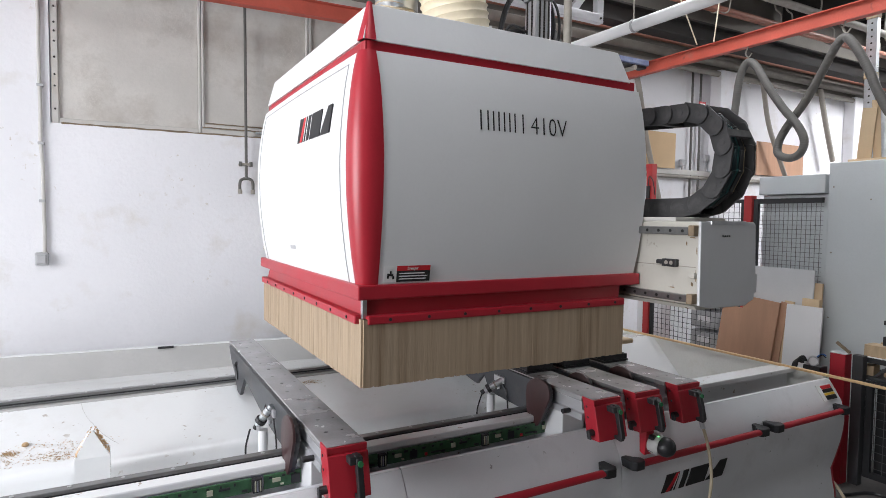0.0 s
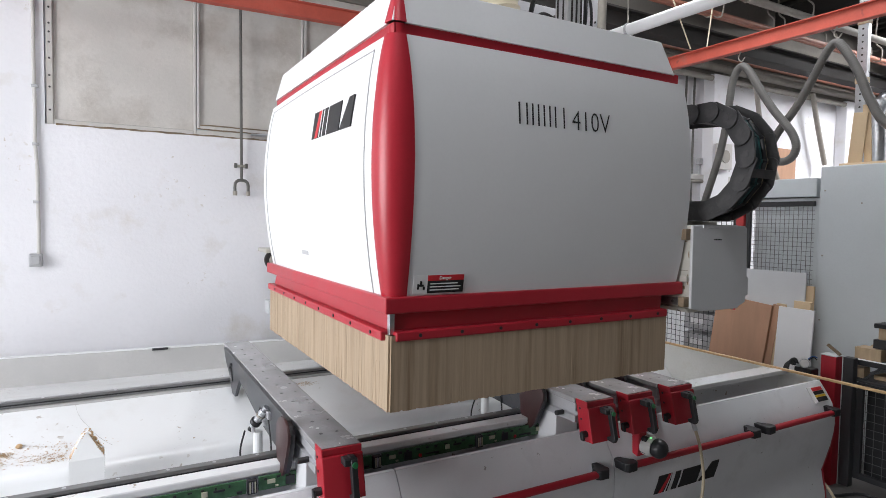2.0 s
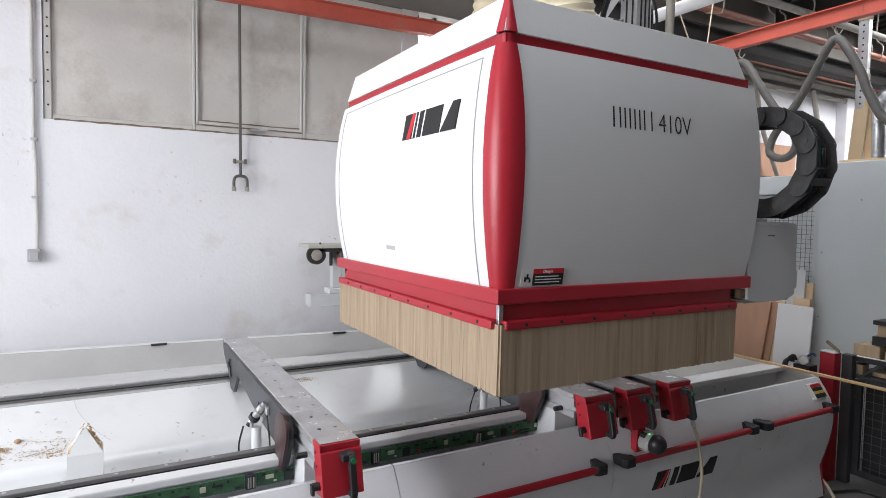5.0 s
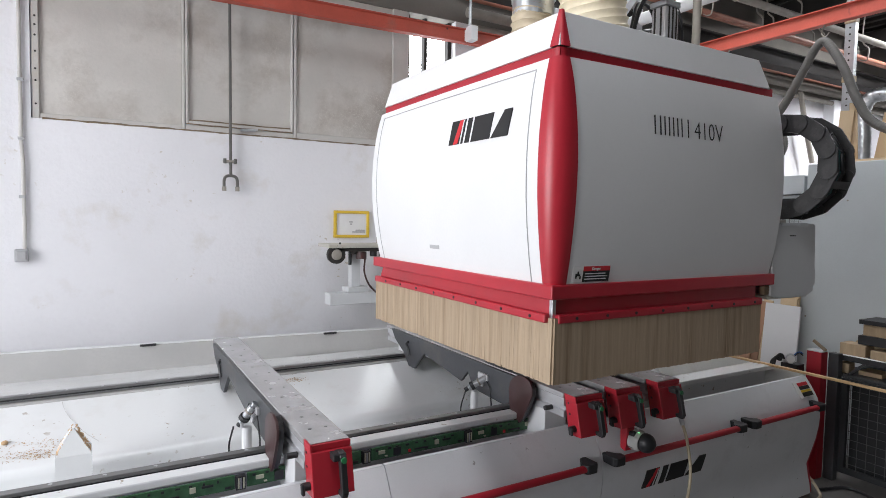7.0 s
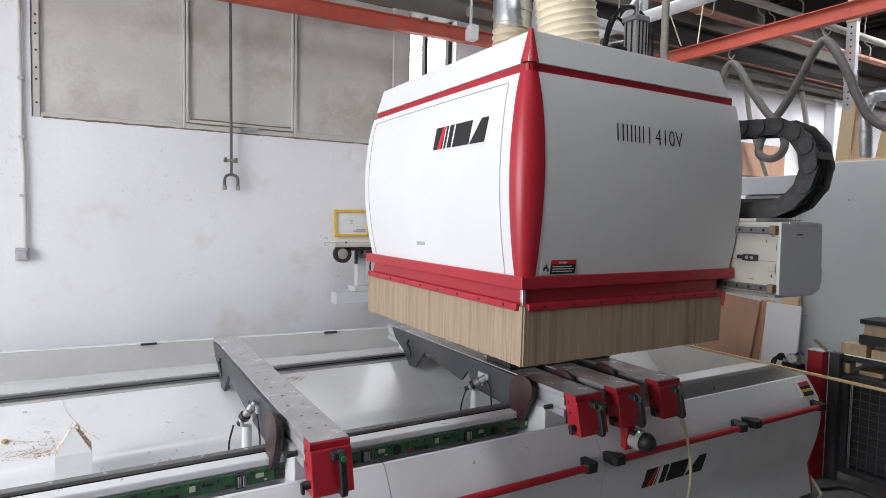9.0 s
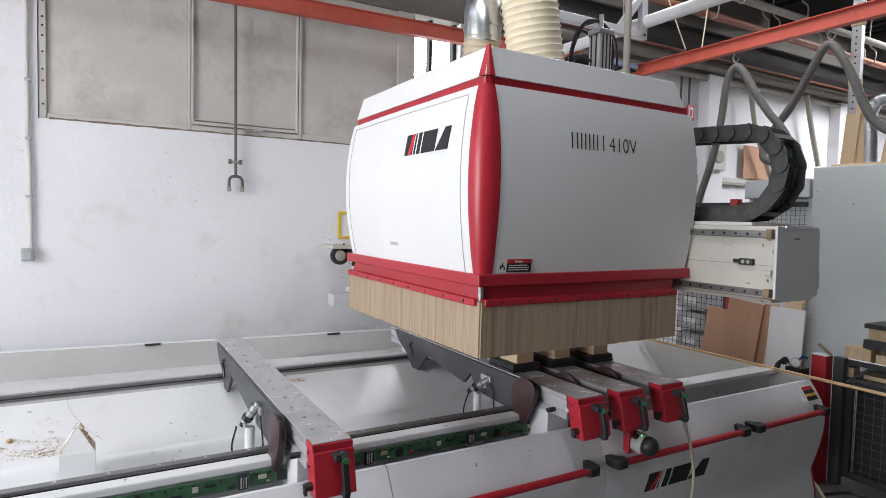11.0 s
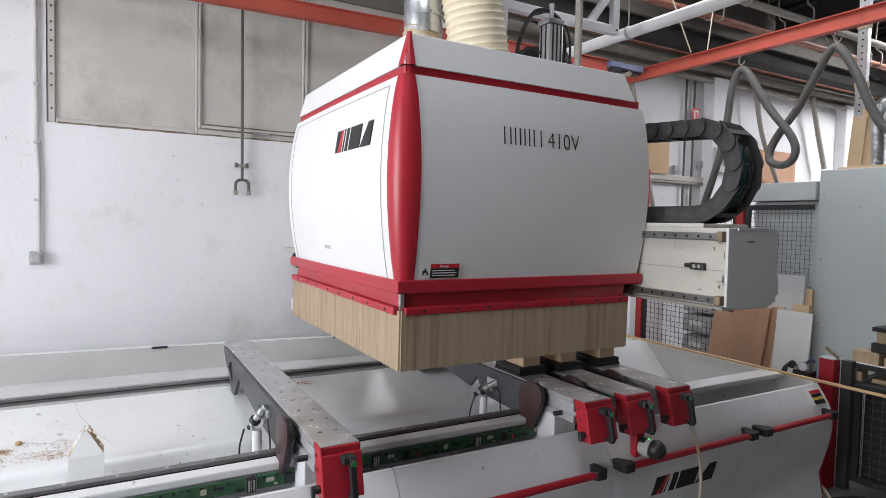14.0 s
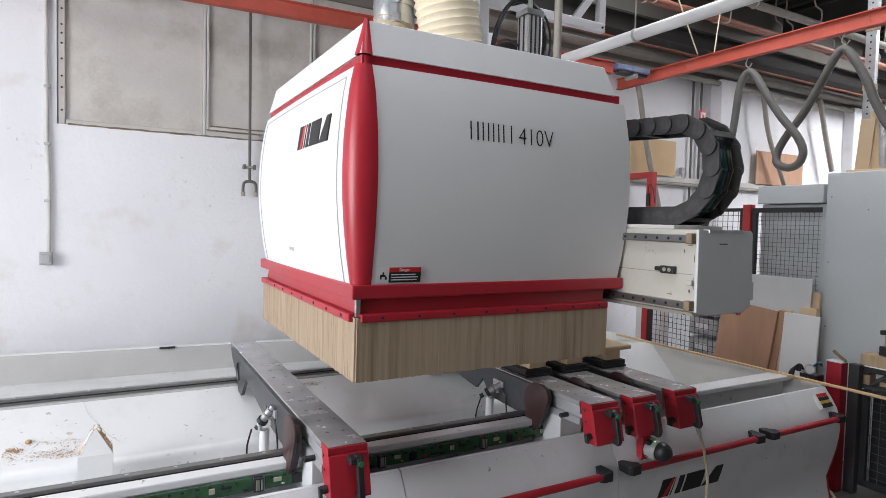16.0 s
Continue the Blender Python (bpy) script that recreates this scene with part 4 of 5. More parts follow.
    for a, b, o, n in (((bx0, by0, 0), (bx1, by0, 0), (0, -1, 0), 170), ((bx0, by0, 0), (bx0, by1, 0), (-1, 0, 0), 190),
                       ((bx1, by0, 0), (bx1, by1, 0), (1, 0, 0), 150), ((bx0, by1, 0), (bx1, by1, 0), (0, 1, 0), 130)):
        tagged(part("bristle_curtain", bristles(a, b, o, n), "bristle", h, "straw-coloured bristle curtain, dark-streaked"), kind="stuff")
    # lettering, emblem and stickers
    def on_left(y0, y1, z, hgt, m, lean=0.0, name="emblem", lift=0.0, top=1.0):
        loops = []
        for i in range(5):
            zz = z + hgt * i / 4
            d = -lean * i / 4
            x = XL - bulge(zz) - 0.0085 - lift
            k = (y1 - y0) * (1 - top) * i / 4
            loops.append([(x, y0 + d, zz), (x, y1 + d - k, zz), (x + 0.012, y1 + d - k, zz), (x + 0.012, y0 + d, zz)])
        part(name, rings(loops), m, h)
    Y0 = 2.470
    on_left(Y0 - 0.102, Y0, 2.004, 0.092, "ink", 0.018)
    on_left(Y0 - 0.066, Y0 - 0.036, 2.005, 0.09, "ink_red", 0.04, lift=0.001)
    on_left(Y0 - 0.088, Y0 - 0.081, 2.005, 0.09, "paper", 0.02, lift=0.001)
    for a, b, tp in ((0.116, 0.146, 1.0), (0.160, 0.280, 1.0), (0.290, 0.388, 0.42)):
        on_left(Y0 - b, Y0 - a, 2.004, 0.092, "ink", 0.018, top=tp)
    on_left(2.56, 2.64, 1.588, 0.016, "ink_grey", name="type_plate")
    def face_y(z):
        return YF - bulge(z) - 0.0085
    for x0, x1 in ((1.462, 1.4665), (1.490, 1.4945), (1.512, 1.5165), (1.534, 1.5385), (1.556, 1.5605), (1.578, 1.5825), (1.600, 1.6045), (1.634, 1.6385)):
        part("lettering_bar", prism([(face_y(2.084) - 0.001, 2.084), (face_y(2.018) - 0.001, 2.018), (face_y(2.018) + 0.004, 2.018), (face_y(2.084) + 0.004, 2.084)], "x", x0, x1), "ink", h)
    lean = math.degrees(math.atan2(face_y(2.084) - face_y(2.018), 0.066))
    text_part("lettering", "410V", 0.092, Matrix.Translation((1.666, face_y(2.018) - 0.0015, 2.018)) @ pose(0, 0, 0, 90 - lean, 0, 0), "ink", h, "thin black model number", squeeze=0.86, thin=-0.0016)
    ys = YF - bulge(1.545) - 0.0065
    tilt = Matrix.Translation((1.126, ys + 0.004, 1.52)) @ pose(0, 0, 0, 99, 0, 0)

    def flat(x0, x1, y0, y1, d, m, name="sticker"):
        bm = box(x0, x1, y0, y1, d, d + 0.001)
        bmesh.ops.transform(bm, matrix=tilt, verts=bm.verts)
        part(name, bm, m, h)
    flat(0.0, 0.162, 0.0, 0.052, 0.004, "paper")
    flat(0.044, 0.162, 0.036, 0.052, 0.0055, "ink_red")
    flat(0.044, 0.162, 0.0, 0.036, 0.0055, "ink")
    for i, w in enumerate((0.09, 0.10, 0.095)):
        flat(0.052, 0.052 + w, 0.026 - i * 0.009, 0.029 - i * 0.009, 0.007, "paper", "print_bar")
    text_part("sticker_word", "Danger", 0.013, tilt @ Matrix.Translation((0.08, 0.0395, 0.0075)), "paper", h)
    for a in ((0.012, 0.018, 0.012, 0.028), (0.018, 0.032, 0.02, 0.026), (0.02, 0.026, 0.026, 0.036), (0.03, 0.036, 0.01, 0.02)):
        flat(a[0], a[1], a[2], a[3], 0.0055, "ink", "pictogram_bar")
    # extraction hoses, cylinder and cables on top
    hoses = ((1.475, 2.50, 0.078, "hose_tan", 0.020, 0.24, True, "tan ribbed extraction hose with a metal duct"), (1.675, 2.32, 0.128, "hose_cream", 0.032, 1.5, False, "wide cream ribbed extraction hose"))
    for x, y, r, m, pitch, up, duct, lab in hoses:
        top = [(x, y, Z_TOP - 0.02), (x - (0.075 if up > 1 else 0.01), y, Z_TOP + up * 0.25), (x - (0.19 if up > 1 else 0.032), y, Z_TOP + up * 0.7), (x - (0.26 if up > 1 else 0.022), y + (0.05 if up > 1 else 0.0), Z_TOP + up)]
        shade_smooth(part("extraction_hose", tube(smooth_line(top, 10), r + 0.004, 28, rib=(pitch, 0.0075, 1)), m, h, lab), 60)
        if duct:
            shade_smooth(part("duct", tube(smooth_line([(x - 0.02, y, Z_TOP + up - 0.04), (x - 0.02, y + 0.01, Z_TOP + up + 0.10), (x + 0.03, y + 0.08, Z_TOP + up + 0.35), (x + 0.03, y + 0.2, Z_TOP + 1.6)], 8), r + 0.012, 24), "galvanised", h, "galvanised sheet duct"))
            shade_smooth(part("duct_band", tube([(x - 0.02, y + 0.003, Z_TOP + up + 0.035), (x - 0.02, y + 0.004, Z_TOP + up + 0.05)], r + 0.018, 24), "galvanised", h))
    part("lift_cylinder", box(2.005, 2.095, 2.26, 2.34, Z_TOP - 0.01, Z_TOP + 0.30, 0.01), "alu", h, "square aluminium lift cylinder")
    for x in (2.028, 2.052, 2.076):
        part("cylinder_slot", box(x - 0.004, x + 0.004, 2.2575, 2.262, Z_TOP, Z_TOP + 0.295), "dark_steel", h)
    for y in (2.284, 2.318):
        part("cylinder_slot", box(2.0025, 2.007, y - 0.004, y + 0.004, Z_TOP, Z_TOP + 0.295), "dark_steel", h)
    part("cylinder_head", box(2.0, 2.10, 2.255, 2.345, Z_TOP + 0.30, Z_TOP + 0.325, 0.004), "galvanised", h)
    for pts in ([(2.12, 2.30, Z_TOP + 0.02), (2.17, 2.30, Z_TOP + 0.16), (2.16, 2.31, Z_TOP + 0.30), (2.06, 2.31, Z_TOP + 0.37), (1.95, 2.31, Z_TOP + 0.34)], [(1.80, 2.28, Z_TOP - 0.01), (1.84, 2.28, Z_TOP + 0.10), (1.90, 2.29, Z_TOP + 0.17), (1.99, 2.30, Z_TOP + 0.16)]):
        shade_smooth(part("cable", tube(smooth_line(pts, 7), 0.006, 8), "rubber", h))
    part("cylinder_rod", rod((2.04, 2.29, Z_TOP + 0.30), (2.04, 2.29, Z_TOP + 0.40), 0.012), "galvanised", h)
    shade_smooth(part("cable", tube(smooth_line([(1.84, 2.3, Z_TOP - 0.01), (1.86, 2.3, Z_TOP + 0.20), (1.95, 2.30, Z_TOP + 0.35), (2.08, 2.30, Z_TOP + 0.35), (2.145, 2.31, Z_TOP + 0.22), (2.12, 2.33, Z_TOP + 0.03)], 7), 0.010, 8), "black", h))
    shade_smooth(part("cable", tube(smooth_line([(1.87, 2.36, Z_TOP - 0.01), (1.90, 2.36, Z_TOP + 0.19), (1.99, 2.4, Z_TOP + 0.34), (2.09, 2.4, Z_TOP + 0.3), (2.12, 2.42, Z_TOP + 0.1)], 7), 0.008, 8), "black", h))
    bm = bmesh.new()
    bmesh.ops.create_cone(bm, cap_ends=True, segments=28, radius1=0.185, radius2=0.185, depth=0.2, matrix=Matrix.Translation((2.26, 2.62, Z_TOP + 0.13)) @ pose(0, 0, 0, 90, 0, 20))
    bmesh.ops.bevel(bm, geom=bm.edges[:], offset=0.01, segments=2, affect="EDGES")
    shade_smooth(part("fan_motor", bm, "black", h, "round black fan motor"))
    shade_smooth(part("riser", rod((2.125, 2.19, Z_TOP - 0.02), (2.125, 2.19, Z_TOP + 1.4), 0.018), "pipe_grey", h, "grey steel riser"))
    return h


# ---- gantry arm carrying the head ----
def gantry():
    g = thing("gantry_arm", (2.40, 1.44, 1.41), "cream steel gantry arm with linear rails and grey end cap", "machine arm")
    part("arm", box(2.245, 2.555, 1.449, 4.95, 1.415, 1.722, 0.006), "machine_cream", g, "cream arm with oily marks")
    part("end_cap", prism([(2.240, 1.416), (2.30, 1.404), (2.50, 1.404), (2.556, 1.425), (2.560, 1.520), (2.552, 1.712), (2.540, 1.722), (2.236, 1.722)], "y", 1.437, 1.449, 0.003), "cabinet_end", g, "light grey end cap")
    part("side_flap", box(2.566, 2.586, 1.446, 1.53, 1.448, 1.521, 0.003), "cabinet_end", g)
    part("under_lip", prism([(2.23, 1.4145), (2.245, 1.400), (2.53, 1.400), (2.545, 1.4145)], "y", 1.452, 4.9), "machine_cream", g)
    for y, z, w2, h2 in ((1.456, 1.50, 0.006, 0.045), (1.470, 1.484, 0.010, 0.016), (1.465, 1.660, 0.026, 0.006), (1.500, 1.632, 0.006, 0.016), (1.55, 1.47, 0.030, 0.004), (1.488, 1.528, 0.004, 0.004), (1.456, 1.60, 0.004, 0.03)):
        part("grime", prism([(y, z), (y + w2 * 0.6, z + h2 * 0.1), (y + w2, z + h2 * 0.55), (y + w2 * 0.55, z + h2), (y + w2 * 0.1, z + h2 * 0.7)], "x", 2.2437, 2.2455), "grime", g, "oily brown smear")
    part("arm_seam", box(2.2435, 2.246, 1.46, 4.9, 1.553, 1.556), "pipe_grey", g)
    for z0, z1 in ((1.672, 1.702), (1.425, 1.452)):
        r = part("linear_rail", box(2.222, 2.246, 1.475, 4.9, z0, z1, 0.004), "steel", g, "dark steel linear rail")
        for i in range(22):
            y = 1.505 + i * 0.055
            part("rail_bolt", rod((2.222, y, (z0 + z1) / 2), (2.2205, y, (z0 + z1) / 2), 0.006, 8), "black", r)
        part("rail_stop", box(2.215, 2.246, 1.450, 1.476, z0 - 0.004, z1 + 0.006, 0.003), "caulk", g)
    part("chain_tray", box(2.25, 2.54, 1.56, 3.2, 1.722, 1.738, 0.003), "board_frame", g)
    part("cap_recess", box(2.29, 2.49, 1.434, 1.46, 1.711, 1.7245, 0.002), "galvanised", g)
    for k in range(4):
        part("print_bar", box(2.355 + k * 0.012, 2.362 + k * 0.012, 1.435, 1.438, 1.667, 1.672), "ink", g)
    sb = part("stop_block", box(2.226, 2.246, 1.535, 1.60, 1.551, 1.580, 0.003), "black", g)
    for y in (1.555, 1.578):
        part("screw", rod((2.226, y, 1.566), (2.2245, y, 1.566), 0.008, 10), "pipe_grey", sb)
    part("stop_buffer", rod((2.234, 1.60, 1.567), (2.234, 1.625, 1.567), 0.009), "black", g)
    part("bracket", box(2.230, 2.246, 1.455, 1.482, 1.514, 1.535, 0.003), "machine_cream", g)
    part("hinge", box(2.558, 2.572, 1.46, 1.49, 1.665, 1.685, 0.003), "pipe_grey", g)
    part("column", box(2.25, 2.85, 4.56, 4.96, 0.01, 1.75, 0.01), "machine_cream", g, "cream column behind the bed")
    # tool rest on the far side of the gantry
    tr = part("tool_table", box(1.43, 2.0, 4.60, 4.90, 1.455, 1.485, 0.006), "machine_cream", g, "pale tool table with tool holders below")
    bm = rod((1.50, 4.62, 1.40), (1.50, 4.66, 1.40), 0.075, 24)
    part("saw_guard", bm, "dark_steel", tr, "dark round saw blade")
    shade_smooth(part("saw_hub", tube([(1.50, 4.62, 1.40), (1.50, 4.612, 1.40), (1.50, 4.606, 1.40)], [0.045, 0.04, 0.02], 20), "pipe_grey", tr))
    for x, r, z0, z1, m in ((1.50, 0.03, 1.42, 1.455, "black"), (1.56, 0.022, 1.37, 1.455, "dark_steel"), (1.63, 0.014, 1.31, 1.455, "black"), (1.66, 0.028, 1.40, 1.455, "dark_steel"), (1.73, 0.045, 1.36, 1.42, "maroon"), (1.73, 0.03, 1.42, 1.455, "pipe_grey"), (1.84, 0.03, 1.38, 1.455, "black"), (1.91, 0.02, 1.36, 1.455, "dark_steel")):
        bm = rod((x, 4.66, z0), (x, 4.66, z1), r, 16)
        bmesh.ops.bevel(bm, geom=bm.edges[:], offset=0.003, segments=1, affect="EDGES")
        part("tool_holder", bm, m, tr)
    part("tool_rail", box(1.50, 1.98, 4.62, 4.65, 1.425, 1.455, 0.003), "dark_steel", tr)
    part("table_stud", rod((1.53, 4.63, 1.485), (1.53, 4.63, 1.50), 0.008, 8), "black", tr)
    part("tool_post", box(1.66, 1.74, 4.70, 4.78, 1.12, 1.455, 0.005), "cabinet_end", g)
    part("tool_post_foot", box(1.62, 1.80, 4.66, 4.82, 1.075, 1.12, 0.006), "cabinet_end", g)
    part("cross_bar", box(1.46, 2.30, 4.66, 4.80, 0.975, 1.075, 0.005), "cabinet_end", g, "light grey cross bar")
    shade_smooth(part("cable", tube(smooth_line([(1.78, 4.69, 1.38), (1.76, 4.66, 1.25), (1.80, 4.65, 1.14), (1.88, 4.66, 1.06)], 6), 0.008, 8), "maroon", g))
    part("upright", rod((1.96, 4.80, 1.48), (1.96, 4.80, 2.10), 0.03), "pipe_grey", g)
    # overhead bracket that travels with the arm
    mast = part("bracket_mast", box(2.46, 2.53, 3.36, 3.43, 1.72, 3.26, 0.003), "alu", g, "aluminium mast of the cable bracket")
    part("bracket_bar", box(2.53, 3.575, 3.37, 3.42, 3.178, 3.243, 0.003), "alu", mast)
    part("bracket_upright", box(3.515, 3.575, 3.37, 3.42, 3.243, 3.66, 0.003), "alu", mast)
    part("bracket_brace", prism([(3.27, 3.244), (3.34, 3.244), (3.514, 3.47), (3.514, 3.55)], "y", 3.375, 3.415), "alu", mast)
    part("bracket_bolt", rod((3.545, 3.37, 3.21), (3.545, 3.362, 3.21), 0.008, 8), "dark_steel", mast)
    return g


CHAIN_R, CHAIN_Z, PITCH, LINKS = 0.185, 1.962, 0.083, 29
CHAIN_FIX, CHAIN_YC = 2.72, 1.70


def chain_pose(s, dy):
    """Pose of a link, s metres along the chain from its fixed end, for a head that stands dy from its rest."""
    yc = CHAIN_YC + dy / 2
    low = CHAIN_FIX - yc
    if s < low:
        return pose(0, CHAIN_FIX - s, CHAIN_Z - CHAIN_R, 0, 0, 0)
    s -= low
    if s < math.pi * CHAIN_R:
        a = s / CHAIN_R
        return pose(0, yc - CHAIN_R * math.sin(a), CHAIN_Z - CHAIN_R * math.cos(a), -math.degrees(a), 0, 0)
    s -= math.pi * CHAIN_R
    return pose(0, yc + s, CHAIN_Z + CHAIN_R + 0.06 * s, -176.6, 0, 0)


def cable_chain():
    ch = thing("cable_chain", (2.425, 0, 0), "black plastic cable drag chain bent in a loop", "cable chain")
    plates = []
    for sx in (-1, 1):
        out = [(PITCH * 0.44 + 0.036 * math.cos(a), 0.037 * math.sin(a)) for a in (-math.pi / 2 + math.pi * i / 10 for i in range(11))]
        out += [(-PITCH * 0.62, 0.037), (-PITCH * 0.72, 0.022), (-PITCH * 0.72, -0.022), (-PITCH * 0.62, -0.037)]
        plate = prism(out, "x", -0.004, 0.004, 0.0015)
        join(plate, prism([(PITCH * 0.30 + 0.016 * math.cos(a), 0.016 * math.sin(a)) for a in (2 * math.pi * i / 10 for i in range(10))], "x", sx * 0.004 - 0.001, sx * 0.004 + 0.001))
        box(sx * 0.004 - 0.001, sx * 0.004 + 0.001, -PITCH * 0.30, PITCH * 0.02, -0.020, -0.015, bm=plate)
        box(sx * 0.004 - 0.001, sx * 0.004 + 0.001, -PITCH * 0.30, -PITCH * 0.24, -0.015, 0.012, bm=plate)
        for v in plate.verts:  # the leading end of each plate overlaps the next link
            v.co.x += sx * (0.066 + 0.11 * v.co.y)
        plates.append(plate)
    plates += [box(-0.066, 0.066, -0.016, 0.016, z, z + 0.007, 0.002) for z in (0.030, -0.037)]
    shapes = []
    for nm, bm in zip(("link", "side_plate", "cross_bar", "cross_bar"), plates):
        bmesh.ops.recalc_face_normals(bm, faces=bm.faces)
        me = bpy.data.meshes.new(nm)
        bm.to_mesh(me)
        bm.free()
        me.materials.append(M["link_plastic"])
        shapes.append(me)
    cables = []
    for x, z, r, m in ((-0.046, -0.006, 0.011, "cable_green"), (-0.026, 0.004, 0.008, "cable_blue"), (-0.008, -0.004, 0.010, "cable_teal"), (0.014, 0.002, 0.009, "cable_green"), (0.033, -0.004, 0.009, "black"), (0.050, 0.002, 0.007, "hose_tan")):
        bm = rod((x, -PITCH * 0.60, z), (x, PITCH * 0.60, z), r, 10)
        for f in bm.faces:
            f.smooth = len(f.verts) == 4
        me = bpy.data.meshes.new("cable")
        bm.to_mesh(me)
        bm.free()
        me.materials.append(M[m])
        cables.append(me)
    links = []
    for i in range(LINKS):
        ob = new("link", shapes[0])
        ob.parent = ch
        new("side_plate", shapes[1]).parent = ob
        if i % 4 == 1:
            for me in shapes[2:]:
                new("cross_bar", me).parent = ob
        for me in cables:
            c = new("cable", me)
            c.parent = ob
        links.append(ob)
    return ch, links


# ---- things round the machine ----
def mesh_panel(name, parent, x, y0, y1, z0, z1, cell=0.05, r=0.0025, frame_w=0.03, posts=2, wire="fence"):
    for a in ((y1 - frame_w, y1, z0, z1), (y0, y0 + frame_w, z0, z1))[:posts]:
        part("frame_post", box(x - 0.015, x + 0.015, a[0], a[1], a[2], a[3], 0.002), "fence", parent)
    for z in (z0, z1 - frame_w):
        part("frame_rail", box(x - 0.015, x + 0.015, y0 + frame_w, y1 - frame_w, z, z + frame_w, 0.002), "fence", parent)
    bm = bmesh.new()
    y = y0 + frame_w + cell / 2
    while y < y1 - frame_w:
        rod((x, y, z0 + frame_w), (x, y, z1 - frame_w), r, 4, bm)
        y += cell
    z = z0 + frame_w + cell / 2
    while z < z1 - frame_w:
        rod((x + 0.004, y0 + frame_w, z), (x + 0.004, y1 - frame_w, z), r, 4, bm)
        z += cell
    tagged(part(name, bm, wire, parent, "welded wire mesh"), kind="stuff")


def surroundings():
    # overhead red frame
    for a, b, lab in (((-0.9, 4.70, 3.325), (4.37, 4.507, 3.335), "orange-red overhead steel beam along the wall"), ((4.95, 5.0, 3.34), (4.95, 0.6, 3.34), "orange-red overhead steel beam across the hall")):
        a, b = Vector(a), Vector(b)
        d = (b - a).normalized()
        s = d.cross(Vector((0, 0, 1)))
        loops = []
        for p in (a, b):
            loops.append([p + s * u + Vector((0, 0, w)) for u, w in ((-0.036, -0.060), (0.036, -0.060), (0.036, -0.052), (0.014, -0.046), (0.014, 0.046), (0.036, 0.052), (0.036, 0.06), (-0.036, 0.06), (-0.036, 0.052), (-0.014, 0.046), (-0.014, -0.046), (-0.036, -0.052))])
        alone("overhead_beam", rings(loops), "red_beam", lab, "beam", "overhead beams")
    t = thing("beam_hanger", (2.86, 4.51, 3.28), "white clamp on a thin rod holding the overhead beam", "hanger")
    part("clamp", box(2.83, 2.90, 4.44, 4.58, 3.275, 3.405, 0.006), "white_paint", t)
    part("rod", rod((2.86, 4.51, 3.405), (2.86, 4.51, 4.70), 0.014), "galvanised", t)
    # pale round tube lamp under the roof
    l = thing("tube_lamp", (3.75, 3.0, 3.28), "long white tubular lamp under the roof", "lamp")
    shade_smooth(part("tube", rod((3.72, 4.6, 3.32), (3.80, 1.2, 3.32), 0.048, 20), "white_paint", l, "pale frosted tube"))
    for y in (3.62, 2.2):
        shade_smooth(part("ring", rod((3.745, y, 3.32), (3.747, y - 0.02, 3.32), 0.056, 20), "ink_grey", l))
        part("hanger", rod((3.745, y, 3.36), (3.745, y, 4.69), 0.006, 8), "pipe_grey", l)
    # grey hose hung in loops from the beam
    pts = [(4.95, 3.80, 1.75), (4.95, 3.71, 2.02), (4.95, 3.60, 2.36), (4.95, 3.535, 2.67), (4.95, 3.49, 3.02), (4.95, 3.42, 3.145), (4.95, 3.34, 3.10), (4.95, 3.22, 2.90), (4.96, 3.09, 2.70), (4.97, 2.962, 2.535),
           (4.97, 2.90, 2.40), (4.97, 2.93, 2.30), (4.98, 3.022, 2.268), (5.0, 3.135, 2.315), (5.02, 3.145, 2.42), (5.02, 3.08, 2.54), (5.01, 2.935, 2.72), (4.98, 2.78, 2.95), (4.95, 2.67, 3.115), (4.95, 2.60, 3.155), (4.95, 2.51, 3.03),
           (4.95, 2.426, 2.86), (4.95, 2.354, 2.68), (4.95, 2.22, 2.47), (4.95, 1.9, 2.35), (4.95, 1.5, 2.45)]
    alone("vacuum_hose", tube(smooth_line(pts, 8), 0.032, 14, rib=(0.018, 0.0015)), "hose_grey", "grey ribbed vacuum hose hung in loops", "hose", smooth=70)
    for i, (y, z) in enumerate(((3.41, 3.19), (2.6, 3.19))):
        alone("hose_hook", tube(smooth_line([(4.95, y, z + 0.11), (4.95, y + 0.03, z + 0.04), (4.95, y, z - 0.0), (4.95, y - 0.03, z + 0.03)], 4), 0.006, 6), "pipe_grey", "bent wire hook under the beam", "hook", "hose hooks")
    for p, r, m, lab in (([(5.06, 4.9, 3.55), (5.14, 4.86, 3.24), (5.28, 4.86, 2.68), (5.505, 4.86, 2.02), (5.56, 4.86, 1.75)], 0.03, "pipe_grey", "pale hose hanging by the wall"),
                         ([(8.66, 4.85, 3.60), (8.69, 4.85, 3.53), (8.83, 4.85, 3.14), (9.05, 4.85, 2.62)], 0.035, "pipe_grey", "pale hose hanging by the wall"),
                         ([(7.30, 4.83, 3.60), (7.36, 4.83, 3.42), (7.51, 4.83, 2.96), (7.87, 4.83, 2.39), (7.98, 4.83, 2.2)], 0.03, "pipe_grey", "pale hose hanging by the wall")):
        alone("wall_hose", tube(smooth_line(p, 8), r, 12), m, lab, "hose", "wall hoses", smooth=60)
